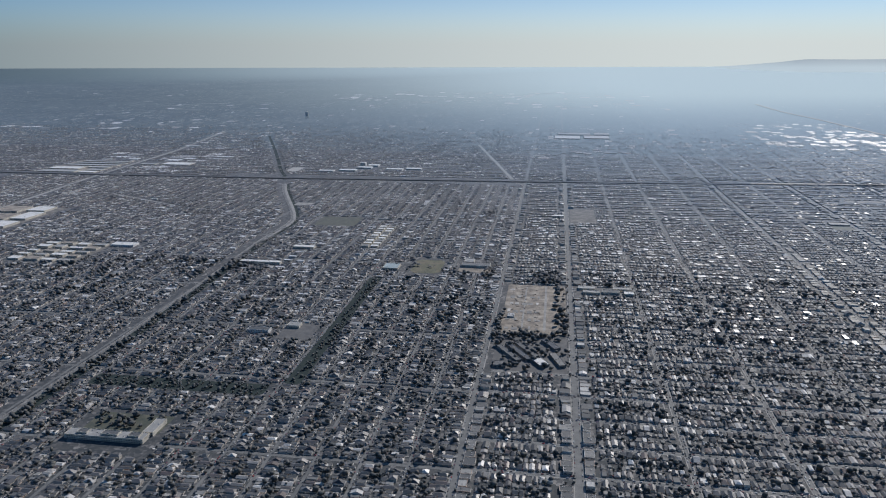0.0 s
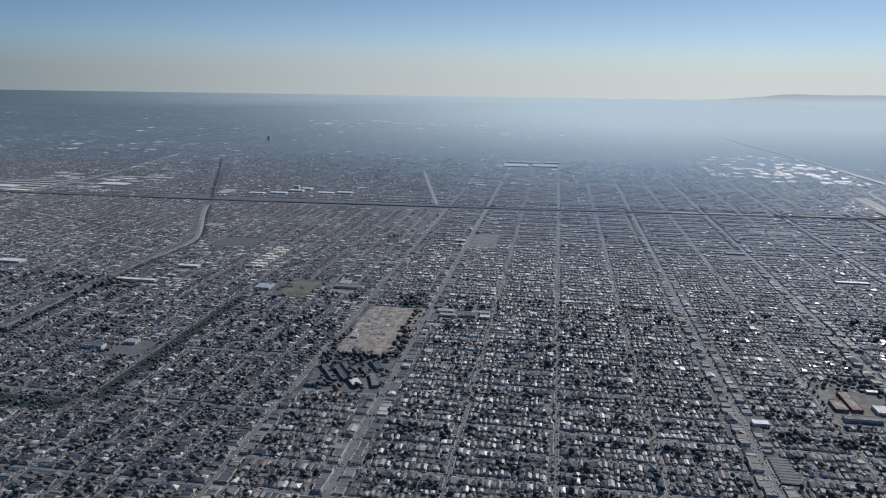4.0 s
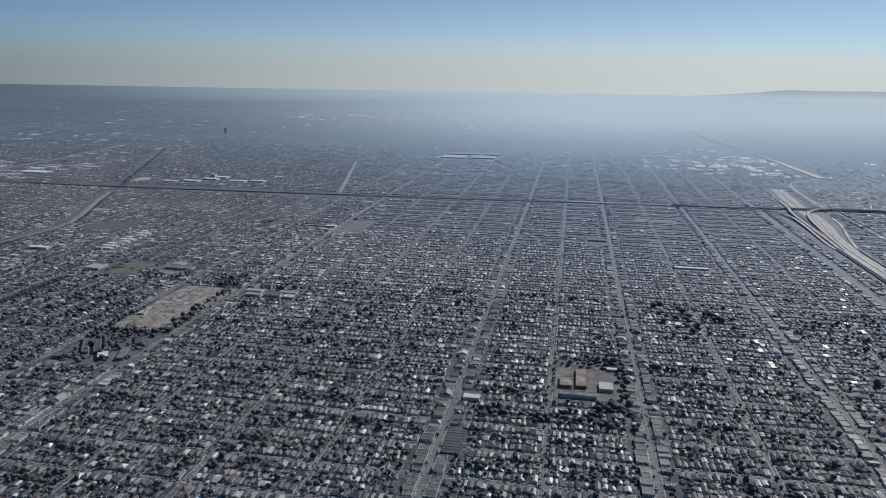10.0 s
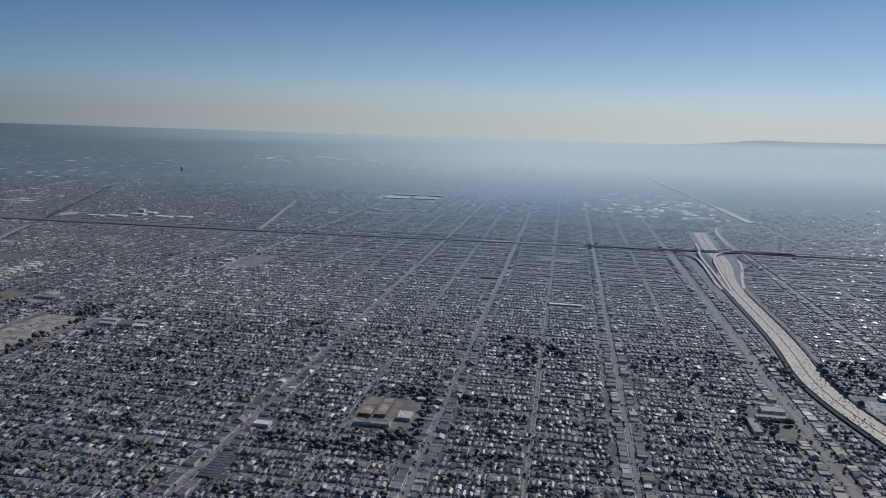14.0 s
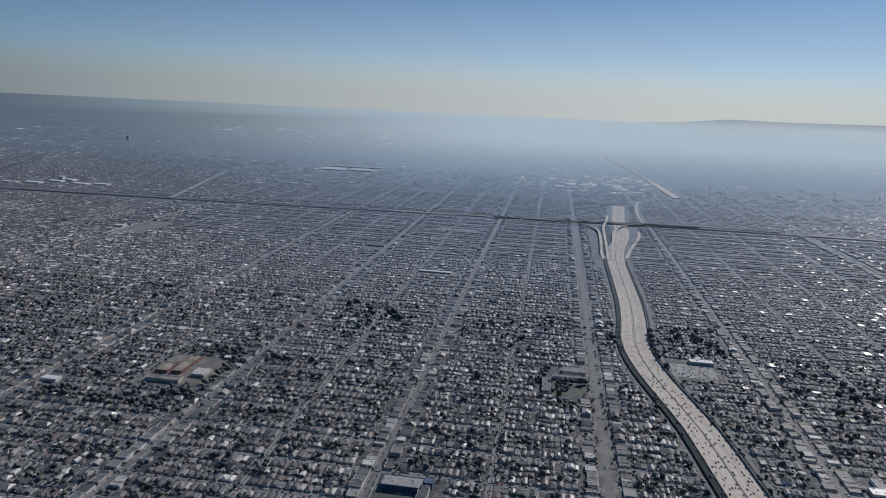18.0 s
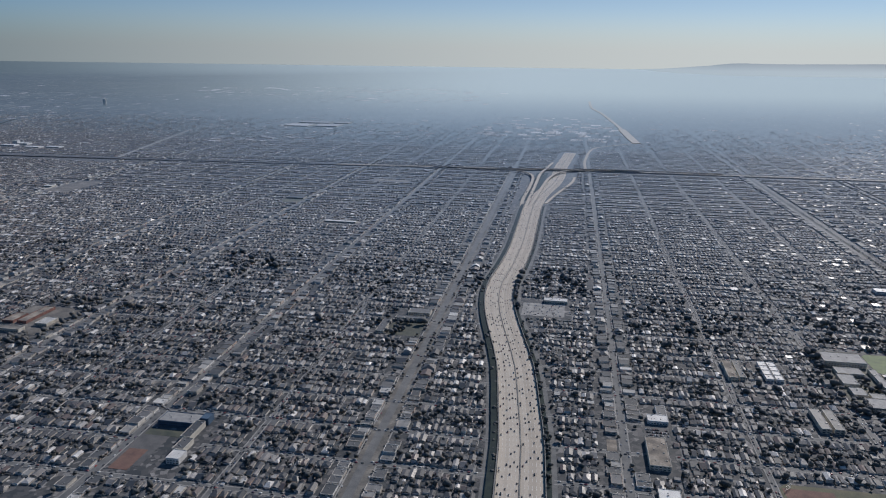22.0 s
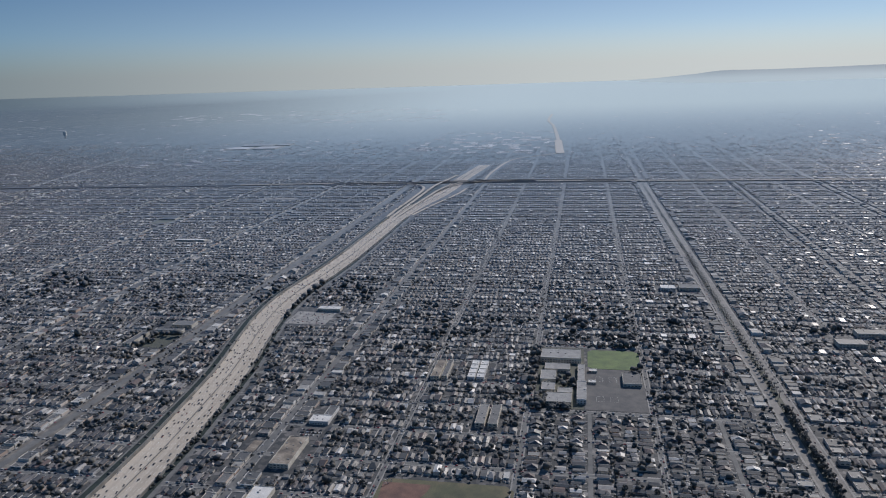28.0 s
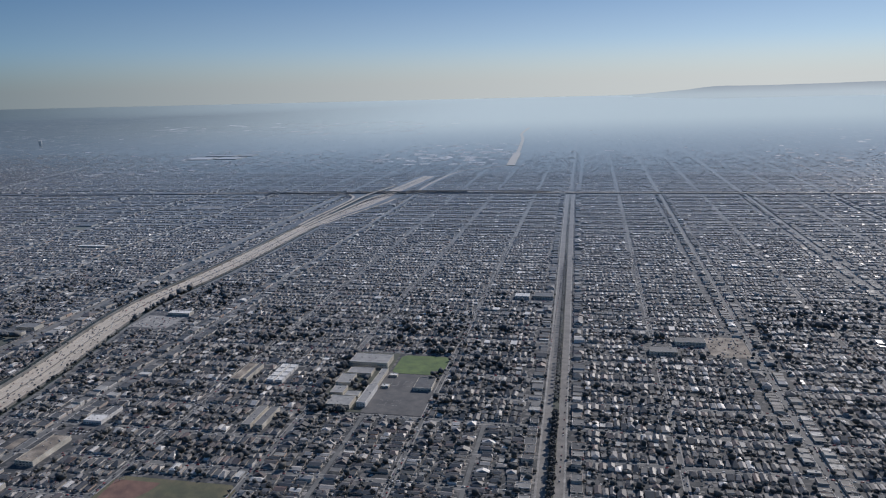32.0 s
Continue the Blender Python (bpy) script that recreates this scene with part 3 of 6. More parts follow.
for v in STREETS:
    ends = [(-30, at_height(FREEWAY, v) - 12), (at_height(FREEWAY, v) + 12, 925 + max(0, v - 335) * 0.40)]
    for a, b in ends:
        s = Shape()
        for p, q in cuts(a, b, [(0.5 * (r[0] + r[1]), 0.5 * (r[1] - r[0])) for r in PLOTS.values() if r[2] < v < r[3]]):
            s.strip([(p, v), ((p + q) / 2, v), (q, v)], -0.95, 0.95, -0.3, 0.035)
        road("side_street", s, M_ROAD, "narrow residential side street")
        if v < 700:
            k = Shape()
            for p, q in cuts(a, b, [(0.5 * (r[0] + r[1]), 0.5 * (r[1] - r[0])) for r in PLOTS.values() if r[2] < v < r[3]] + [(u, w / 2 + 0.6) for u, w in AVENUES]):
                k.strip([(p, v), ((p + q) / 2, v), (q, v)], -1.4, -0.95, -0.2, 0.05).strip([(p, v), ((p + q) / 2, v), (q, v)], 0.95, 1.4, -0.2, 0.05)
            road("pavement", k, M_PAVE, "pale concrete pavements of the side street", "pavement")
for i, u in enumerate(WEST_LANES[:34]):
    lo = max(215, 290 + (-u - 290) / 0.83 - 20)
    holes = [(0.5 * (c + d), 0.5 * (d - c)) for a, b, c, d in PLOTS.values() if a < u < b]
    if lo < 925:
        s = Shape()
        for a, b in cuts(lo, 940, holes):
            s.strip([(u, a), (u, (a + b) / 2), (u, b)], -0.75, 0.75, -0.3, 0.035)
        road("side_street", s, M_ROAD, "narrow residential side street")
for u in (701.5, 752.5):
    road("side_street", Shape().strip([(u, 200), (u, 300), (u, 371)], -0.8, 0.8, -0.3, 0.03), M_ROAD, "narrow residential side street")
WEST_CROSS = [272, 346, 421, 496, 571, 646, 721, 796, 871]
for v in WEST_CROSS:
    s = Shape()
    for p, q in cuts(-290 - (v - 290) * 0.83, -38, [(0.5 * (r[0] + r[1]), 0.5 * (r[1] - r[0])) for r in PLOTS.values() if r[2] < v < r[3]]):
        s.strip([(p, v), ((p + q) / 2, v), (q, v)], -1.0, 1.0, -0.3, 0.05)
    road("cross_street", s, M_ROAD, "residential cross street")
road("far_street", Shape().strip(FAR_STREET, -2.2, 2.2, -0.3, 0.3), M_PAVE, "straight pale street beyond the cross freeway")

# ---- freeways ----
def dense(line, step=18.0):
    """A smooth line through the points."""
    out = []
    for i in range(len(line) - 1):
        p0, p1, p2, p3 = (np.array(line[max(0, min(len(line) - 1, k))], float) for k in (i - 1, i, i + 1, i + 2))
        n = max(2, int(np.linalg.norm(p2 - p1) / step))
        for t in np.arange(n) / n:
            out.append(tuple(0.5 * (2 * p1 + (p2 - p0) * t + (2 * p0 - 5 * p1 + 4 * p2 - p3) * t * t + (3 * p1 - p0 - 3 * p2 + p3) * t ** 3)))
    return out + [tuple(map(float, line[-1]))]


FW = dense(FREEWAY)
fw = thing("freeway", 0, 0, 0, "wide pale concrete freeway with heavy traffic", "freeway")
tagged(fw, kind="structure")
for k in range(6):
    part("lane", Shape().strip(FW, -8.3 + 1.34 * k, -8.3 + 1.34 * (k + 1) - 0.004, -0.4, 0.10), M_DECK, fw)
    part("lane", Shape().strip(FW, 0.26 + 1.40 * k, 0.26 + 1.40 * (k + 1) - 0.004, -0.4, 0.10), M_DECK, fw)
part("median_barrier", Shape().strip(FW, -0.2, 0.2, -0.3, 0.36), M_WALLC, fw, "low grey concrete median barrier")
for lane in (-6.96, -5.62, -4.28, -2.94, -1.6, 1.66, 3.06, 4.46, 5.86, 7.26):
    dash = Shape()
    run = [p for p in FW if p[1] > 230]
    for i in range(len(run) - 1):
        a, b = Vector((*run[i], 0)), Vector((*run[i + 1], 0))
        d = (b - a)
        side = Vector((d.y, -d.x, 0)).normalized() * lane
        for k in range(4):
            p, q = a + d * (k / 4) + side, a + d * (k / 4 + 0.13) + side
            w = side.normalized() * 0.05
            dash.put([p - w + Vector((0, 0, 0.106)), p + w + Vector((0, 0, 0.106)), q + w + Vector((0, 0, 0.106)), q - w + Vector((0, 0, 0.106))], [(0, 1, 2, 3)])
    part("lane_line", dash, M_STRIPE, fw, "dashed white lane line")
FF = dense(FAR_FREEWAY, 20)
part("far_carriageway", Shape().strip([p for p in FF if p[1] < 1575], -7.0, 7.0, -0.4, 0.8), M_DECK, fw, "raised bright far stretch of the freeway")
part("far_carriageway", Shape().strip([p for p in FF if p[1] > 1550], -3.6, 3.6, -0.4, 0.6), M_DECK, fw, "narrow far stretch of the freeway")
part("far_link", Shape().strip(dense(FAR_LINK, 12), -1.7, 1.7, -0.4, 0.25), M_DECK, fw, "thin pale link road of the far freeway")
part("gore", Shape().strip(dense([(511.0, 800), (515.5, 870), (519.0, 930), (521.0, 985)], 12), -8.0, 6.5, -0.3, 0.045), M_IVY, fw, "dark planted gap between the parting roadways")
near = [p for p in FW if p[1] < 795]
part("sound_wall", Shape().strip(near, -8.9, -8.5, -0.4, 1.5), M_WALLC, fw, "grey concrete sound wall")
part("sound_wall", Shape().strip(near, 8.9, 9.2, -0.4, 1.1), M_WALLC, fw, "grey concrete sound wall")
# ivy strip whose dark width also stands in for the sound wall's shadow
part("hedge", Shape().strip(near, -11.8, -8.95, -0.3, 1.0), M_IVY, fw, "continuous dark ivy hedge, widened to stand for the wall's shadow")
part("frontage_road", Shape().strip(near, -13.7, -11.9, -0.3, 0.045), M_ROAD, fw, "narrow frontage road")
part("verge", Shape().strip(near, 9.4, 11.2, -0.3, 0.05), M_IVY, fw, "planted dark verge")
part("frontage_road", Shape().strip(near, 11.2, 13.2, -0.3, 0.045), M_ROAD, fw, "narrow frontage road")

cf = thing("cross_freeway", 0, 0, 0, "raised concrete freeway crossing the whole city", "freeway")
tagged(cf, kind="structure")
CR = dense(CROSS, 60)
part("deck", Shape().strip([p for p in CR if p[0] < 260], -5.0, 5.0, 0.2, 0.9), M_ASPHALT, cf, "dark asphalt western deck")
part("deck", Shape().strip([p for p in CR if p[0] > 200], -5.0, 5.0, 0.2, 0.904), M_DECK, cf, "pale concrete eastern deck")
part("median_barrier", Shape().strip(CR, -0.15, 0.15, 0.8, 1.1), M_WALLC, cf)
part("parapet", Shape().strip(CR, -5.2, -5.0, 0.2, 1.0), M_WALLC, cf)
part("sound_wall", Shape().strip(CR, 5.0, 5.25, 0.2, 1.25), M_WALLC, cf, "tall grey sound wall")
part("embankment", Shape().strip(CR, -6.4, 6.4, -0.4, 0.35), M_IVY, cf, "dark planted embankment")

# flyover ramps of the interchange
RAMPS = [([(511, 735), (507.5, 800), (510.5, 880), (510.5, 940), (502, 970), (484, 985), (441, 991), (380, 993)], [0.05, 0.25, 0.9, 1.6, 1.9, 2.0, 1.8, 1.6]),
         ([(512.5, 775), (515.6, 880), (518.2, 965), (524, 1010), (530, 1075)], [0.05, 0.8, 1.5, 2.2, 0.3]),
         ([(517.0, 781), (521.0, 838), (524.5, 885), (529.5, 935), (541, 980), (567, 1006), (620, 1012), (740, 1018)], [0.05, 0.5, 1.2, 2.2, 3.0, 3.0, 2.4, 1.8]),
         ([(531, 792), (541, 846), (549.5, 884), (556.5, 922), (560, 960)], [0.05, 0.3, 0.4, 0.3, 0.05]),
         ([(430, 992), (500, 1001), (560, 1010), (640, 1012)], [1.4, 2.0, 2.0, 1.4])]
for line, lift in RAMPS:
    d = dense(line, 10)
    zs = list(np.interp(np.linspace(0, len(line) - 1, len(d)), range(len(line)), lift))
    r = thing("ramp", line[0][0], line[0][1], 0, "curved concrete freeway ramp on piers", "ramp", "interchange ramps")
    d = [(x - line[0][0], y - line[0][1]) for x, y in d]
    part("deck", Shape().strip(d, -1.6, 1.6, -0.35, 0.15, zs), M_DECK, r)
    part("parapet", Shape().strip(d, -1.75, -1.6, -0.35, 0.42, zs), M_WALLC, r)
    part("parapet", Shape().strip(d, 1.6, 1.75, -0.35, 0.42, zs), M_WALLC, r)
    for i in range(2, len(d) - 1, 4):
        if zs[i] > 1.2:
            part("pier", Shape().tube((*d[i], -0.3), (*d[i], zs[i] - 0.3), 0.45, 0.45), M_WALLC, r)

# boulevard with a planted median
bl = thing("boulevard", 0, 0, 0, "twin-roadway boulevard with a tree-lined median", "boulevard")
tagged(bl, kind="structure")
BL = dense(BLINE, 60)
BN = [p for p in BL if p[1] < 1003]
for x0, x1, name, mat, z in ((-4.6, -1.5, "roadway", M_BOULEVARD, 0.05), (1.1, 4.2, "roadway", M_BOULEVARD, 0.05), (-1.5, 1.1, "median", M_SCRUB, 0.12), (-5.4, -4.6, "verge", M_PAVE, 0.1), (4.2, 4.9, "verge", M_PAVE, 0.1)):
    part(name, Shape().strip(BN, x0, x1, -0.3, z), mat, bl)
part("roadway", Shape().strip([p for p in BL if p[1] > 1003], -1.5, 1.5, -0.3, 0.05), M_ROAD, bl, "narrow far roadway")

# rail line on its ballast
rl = thing("railway", 0, 0, 0, "straight rail corridor with ballast and service track", "railway")
tagged(rl, kind="structure")
RL = dense(RAIL, 30)
RN = [p for p in RL if p[1] < 935]
part("ballast", Shape().strip(RN, -1.4, 0.2, -0.3, 0.10), M_RAIL, rl)
part("service_track", Shape().strip(RN, 0.2, 1.7, -0.3, 0.06), M_ROAD, rl, "grey service road beside the rails")
part("verge", Shape().strip(RN, 1.7, 8.0, -0.3, 0.04), M_IVY, rl)
part("verge", Shape().strip([p for p in RL if p[1] > 925], -1.5, 3.5, -0.3, 0.04), M_IVY, rl, "dark overgrown far stretch of the corridor")
part("apron", Shape().strip([p for p in RN if p[1] > 610], 1.7, 4.6, -0.3, 0.055), M_PAVE, rl, "pale widened service road")
for x in (-1.2, -0.9, -0.5, -0.2):
    part("rail", Shape().strip(RN, x - 0.03, x + 0.03, 0.05, 0.16), M_METAL, rl)

# ---- houses and trees: where they stand ----
lots, trees, shops, drives = [], [], [], []


def lot_row(u0, u1, vf, sgn, deep, along):
    """House lots between u0 and u1, fronting a street at vf; along: the street runs across (x) or ahead (y)."""
    u = u0
    while u < u1 - 2.2:
        w = float(rng.uniform(2.1, 3.4))
        c = u + w / 2
        u += w
        v = vf + sgn * float(rng.uniform(2.9, 4.1))
        x, y = (c, v) if along == "x" else (v, c)
        if not seen(x, y):
            continue
        hw, hd = w * float(rng.uniform(0.62, 0.9)), float(rng.uniform(2.9, 5.0))
        if y > 1200 and rng.random() < (y - 1200) / 420:
            continue
        if free(x, y, 2.0) and rng.random() < 0.97:
            lots.append((x, y, hw, hd, float(rng.uniform(0.66, 0.82)) * (1.8 if rng.random() < 0.08 else 1) * (0.3 if y > 1200 else 0.5 if y > 1030 else 0.8 if y > 800 else 0.9 if y > 620 else 1.0), along == "y", rng.random()))
            if y < 760 and rng.random() < 0.75:
                k_, s_ = float(rng.uniform(-0.3, 0.3)) * hw, float(rng.choice([-1, 1])) * hd * float(rng.uniform(0.35, 0.6))
                x1, y1 = (x + k_, y + s_) if along == "x" else (x + s_, y + k_)
                lots.append((x1, y1, hw * float(rng.uniform(0.4, 0.7)), hd * float(rng.uniform(0.3, 0.55)), float(rng.uniform(0.5, 0.62)), along == "y", rng.random()))
        if (y < 760 or y > 1020) and rng.random() < (0.85 if y < 760 else 0.1):
            v2 = vf + sgn * (deep - float(rng.uniform(1.6, 3.2)))
            x2, y2 = (c + float(rng.uniform(-0.3, 0.3)), v2) if along == "x" else (v2, c)
            if free(x2, y2, 1.2):
                lots.append((x2, y2, w * float(rng.uniform(0.55, 0.9)), float(rng.uniform(2.0, 3.8)), float(rng.uniform(0.55, 0.75)), along == "y", 0.2 * rng.random() + 0.8 * (rng.random() < 0.5)))
        for k in range(int(rng.poisson(1.6)) if y < 520 else 0):
            v2 = vf + sgn * float(rng.uniform(deep * 0.5, deep * 0.97))
            x2, y2 = (c + float(rng.uniform(-1.2, 1.2)), v2) if along == "x" else (v2, c + float(rng.uniform(-1.2, 1.2)))
            if free(x2, y2, 1.0):
                lots.append((x2, y2, float(rng.uniform(0.4, 1.2)), float(rng.uniform(0.4, 1.3)), float(rng.uniform(0.25, 0.5)), along == "y", float(rng.uniform(0, 0.3))))
        if y < 940:
            drives.append((c + float(rng.choice([-0.46, 0.46])) * w, vf + sgn * 0.2, float(rng.uniform(0.35, 0.6)), sgn * float(rng.uniform(2.0, 7.0)), along == "y"))
            if rng.random() < 0.6:
                drives.append((c + float(rng.uniform(-0.4, 0.4)) * w, vf + sgn * float(rng.uniform(6.0, 9.0)), float(rng.uniform(0.5, 1.5)), sgn * float(rng.uniform(0.5, 1.6)), along == "y"))
        for k in range(int(rng.poisson(2.1 if y < 430 else 1.7 if y < 600 or x < -60 else 1.0 if y < 1030 else 0.6 if y < 1180 else 0.12))):
            t = float(rng.uniform(0.05, 1.0)) ** 0.8
            v3 = vf + sgn * between(1.2, deep, t)
            x3, y3 = (c + float(rng.uniform(-1.7, 1.7)), v3) if along == "x" else (v3, c + float(rng.uniform(-1.7, 1.7)))
            if free(x3, y3, 0.4):
                trees.append((x3, y3, min(1.35, float(rng.gamma(2.4, 0.22)) + 0.22)))


MAJOR = [u for u, w in AVENUES if w >= 2.6]
for i in range(len(AVENUES) - 1):
    (ua, wa), (ub, wb) = AVENUES[i], AVENUES[i + 1]
    a, b = ua + wa / 2 + 0.8, ub - wb / 2 - 0.8
    if wa >= 2.6:
        a += 6.5
    if wb >= 2.6:
        b -= 6.5
    for v in STREETS:
        if 676 <= ua < 778 and v < 371:
            continue
        a_, b_ = a, b
        if wa > 9:
            a_ = at_height(BLINE, v + 12) + 11.5
        if wb > 9:
            b_ = at_height(BLINE, v + 12) - 12.0
        lot_row(a_, b_, v + 0.95, 1, 11.3, "x")
        lot_row(a_, b_, v + 23.75, -1, 11.3, "x")
    # shops and flats along the main avenues
    for side, u, w in ((1, ua, wa), (-1, ub, wb)):
        if w >= 2.6:
            for v0 in STREETS:
                v = v0 + 1.5
                while v < v0 + 22.5:
                    d = min(float(rng.uniform(2.4, 6.5 if u < 800 else 4.2)), v0 + 23.4 - v)
                    u_, w_ = (at_height(BLINE, v), 11.6) if w > 9 else (u, w)
                    x, y = u_ + side * (w_ / 2 + 3.6), v + d / 2
                    v += d + float(rng.choice([0.2, 0.25, 0.5, 1.6]))
                    if not seen(x, y) or not free(x, y, 1.0 if w > 9 else 2.5):
                        continue
                    ww = float(rng.uniform(3.4, 5.6 if u < 800 else 4.6))
                    if d < 2.0 or rng.random() < 0.1:
                        trees.append((x, y, float(rng.uniform(0.6, 1.1))))
                        continue
                    shops.append((u_ + side * (w_ / 2 + 0.8 + ww / 2), y, ww, d * 0.95, float(rng.choice([0.8, 0.9, 1.0, 1.05, 1.6])), 0, rng.random()))
                    if rng.random() < 0.4:
                        trees.append((u_ + side * (w_ / 2 + 0.8 + ww + 0.7), y, float(rng.uniform(0.5, 1.0))))
for u in (676, 701.5, 727, 752.5):
    for c0, c1 in ((273, 322), (324, 370)):
        lot_row(c0, c1, u + 1.1, 1, 11.5, "y")
        lot_row(c0, c1, u + 24.4, -1, 11.5, "y")
for u in [-36] + WEST_LANES[:34]:
    for c0, c1 in zip([197] + WEST_CROSS, WEST_CROSS + [938]):
        lot_row(c0 + 1.8, c1 - 1.8, u - 0.95, -1, 9.2, "y")
        lot_row(c0 + 1.8, c1 - 1.8, u - 19.55, 1, 9.2, "y")

# the same rows go on beyond the cross freeway
for v in [1030 + 24.7 * k for k in range(-3, 24)]:
    lo, hi = -290 - (v - 290) * 0.83, 925 + (v - 335) * 0.40
    if v < 1030:
        hi = float(np.interp(v - 9, [p[1] for p in CROSS], [p[0] for p in CROSS]))
    stops = [lo] + [u for u, w in AVENUES if lo < u < hi] + [hi]
    for a, b in zip(stops, stops[1:]):
        lot_row(a + 1.8, b - 1.8, v + 0.95, 1, 11.3, "x")
        lot_row(a + 1.8, b - 1.8, v + 23.75, -1, 11.3, "x")

# verges, corridors and parks carry more trees
for (u, v) in FW:
    if 200 < v < 790:
        for k in range(14):
            s = float(rng.choice([-1, 1, 1]))
            trees.append((u + s * float(rng.uniform(9.6, 10.9) if s < 0 else rng.uniform(9.7, 11)), v + float(rng.uniform(-9, 9)), float(rng.uniform(0.4, 1.0))))
for (u, v) in RL:
    if 240 < v < 1240:
        for k in range(22 if v < 640 else 4 if v < 985 else 8):
            trees.append((u + float(rng.uniform(3.0, 7.8)), v + float(rng.uniform(-15, 15)), float(rng.uniform(0.6, 1.6))))
for a, b, c, d, count in ((-134, -128.5, 342, 528, 150), (-240, -144, 326, 337, 170), (-33.4, -29, 415, 470, 30), (-310, -271, 550, 566, 40), (-226, -204, 660, 676, 34), (-212, -200, 628, 638, 16), (-53, -42, 540, 585, 40), (-128, -112, 578, 590, 20), (-86, -74, 545, 560, 14), (-8, 10, 530, 562, 36), (-28, 10, 424, 432, 40), (5, 12, 430, 470, 25), (-175, -90, 560, 566, 30), (268, 288, 370, 383, 26), (215, 290, 352, 362, 50), (733, 752, 376, 440, 30), (700, 735, 446, 450, 24), (674.6, 678, 374, 444, 46), (687, 695.5, 395, 411, 14), (678.5, 683, 376, 388, 12), (680, 696, 371.5, 375.5, 22), (721.5, 726, 411, 421, 10), (460, 478, 421, 442, 22), (-31, 12, 373, 424, 60), (-30, -8, 405, 428, 30), (249, 287, 428, 440, 40), (284, 288, 384, 428, 20), (-212, -180, 283, 297, 30), (4, 11, 470, 526, 26), (453, 460, 420, 461, 16)):
    for k in range(count):
        trees.append((float(rng.uniform(a, b)), float(rng.uniform(c, d)), float(rng.uniform(0.7, 1.7) if count < 100 else rng.uniform(0.4, 1.0))))
for k in range(16):
    v = float(rng.uniform(470, 545))
    trees.append((at_height(FREEWAY, v) + float(rng.uniform(9.8, 11.5)), v, float(rng.uniform(1.2, 2.1))))

for k in range(820):
    v = float(rng.uniform(250, 985)) if k < 400 else float(rng.uniform(520, 1000))
    trees.append((at_height(BLINE, v) + float(rng.choice([-0.7, 0.3, 0.3, -6.0, 5.4])), v, float(rng.uniform(0.35, 0.85))))
for k in range(90):
    t_ = float(rng.random())
    trees.append((between(511, 521, t_) + float(rng.uniform(-5, 4)), between(810, 985, t_), float(rng.uniform(0.5, 1.1))))
for k in range(170):
    trees.append((484.0 + float(rng.choice([-3.0, 1.9, 2.2, 4.2])) + float(rng.uniform(-0.4, 0.4)), float(rng.uniform(350, 975)), float(rng.uniform(0.45, 1.0))))
# street trees stand close along the lesser avenues and hide much of their roadways
for u, w in AVENUES[:24]:
    v = 232.0
    while v < 960 and w < 10:
        v += float(rng.gamma(2.0, 2.1 if w < 2.2 else 4.2)) + 1.0
        if noise.noise((u * 0.31, v * 0.021, 5.0)) > -0.22:
            side = float(rng.choice([-1, 1]))
            trees.append((u + side * (w / 2 + 0.25), v, float(rng.uniform(0.45, 0.95))))
for (u, v) in CR:
    if -900 < u < 1500:
        for k in range(int((38 if u < 300 else 20) * max(0.1, 0.75 + 1.3 * noise.noise((u * 0.011, 3.0, 0.0))))):
            trees.append((u + float(rng.uniform(-30, 30)), v + float(rng.uniform(-9.5, -6.6) if rng.random() < 0.6 else rng.uniform(6.6, 9.0)), float(rng.uniform(0.4, 1.3))))

for u in WEST_LANES[:30]:
    v = 240.0
    while v < 930:
        v += float(rng.gamma(2.0, 2.4)) + 1.0
        if noise.noise((u * 0.31, v * 0.021, 9.0)) > -0.2 and free(u, v):
            trees.append((u + float(rng.choice([-1.0, 1.0])), v, float(rng.uniform(0.45, 0.9))))

# the nearest ones become things of their own
edge = lambda x, y: y - (250 + 0.088 * x)
lots = np.array(lots)
trees = np.array([t for t in trees if seen(t[0], t[1])])
shops = np.array(shops)
# gardens grow leafier in some blocks and barer in others
trees[:, 2] *= np.where(trees[:, 1] > 430, [min(1.7, max(0.45, 1.0 + 0.9 * noise.noise((a * 0.022, b * 0.016, 5.0)) + 0.5 * noise.noise((a * 0.07, b * 0.05, 8.0)))) for a, b in trees[:, :2]], 1.0)
order = np.argsort(1e4 * (lots[:, 2] < 1.5) + edge(lots[:, 0], lots[:, 1]) + 1e3 * (edge(lots[:, 0], lots[:, 1]) < -4) + 1e3 * ((lots[:, 0] < -60) | (lots[:, 0] > 900)))
near_lots, lots = lots[order[:300]], lots[order[300:]]
order = np.argsort(edge(trees[:, 0], trees[:, 1]) + 1e3 * (edge(trees[:, 0], trees[:, 1]) < -4) + 1e3 * ((trees[:, 0] < -60) | (trees[:, 0] > 900)))
near_trees, trees = trees[order[:240]], trees[order[240:]]
order = np.argsort(np.where(shops[:, 1] < 420, 0, 1e4) + edge(shops[:, 0], shops[:, 1]))
near_shops, shops = shops[order[:250]], shops[order[250:]]


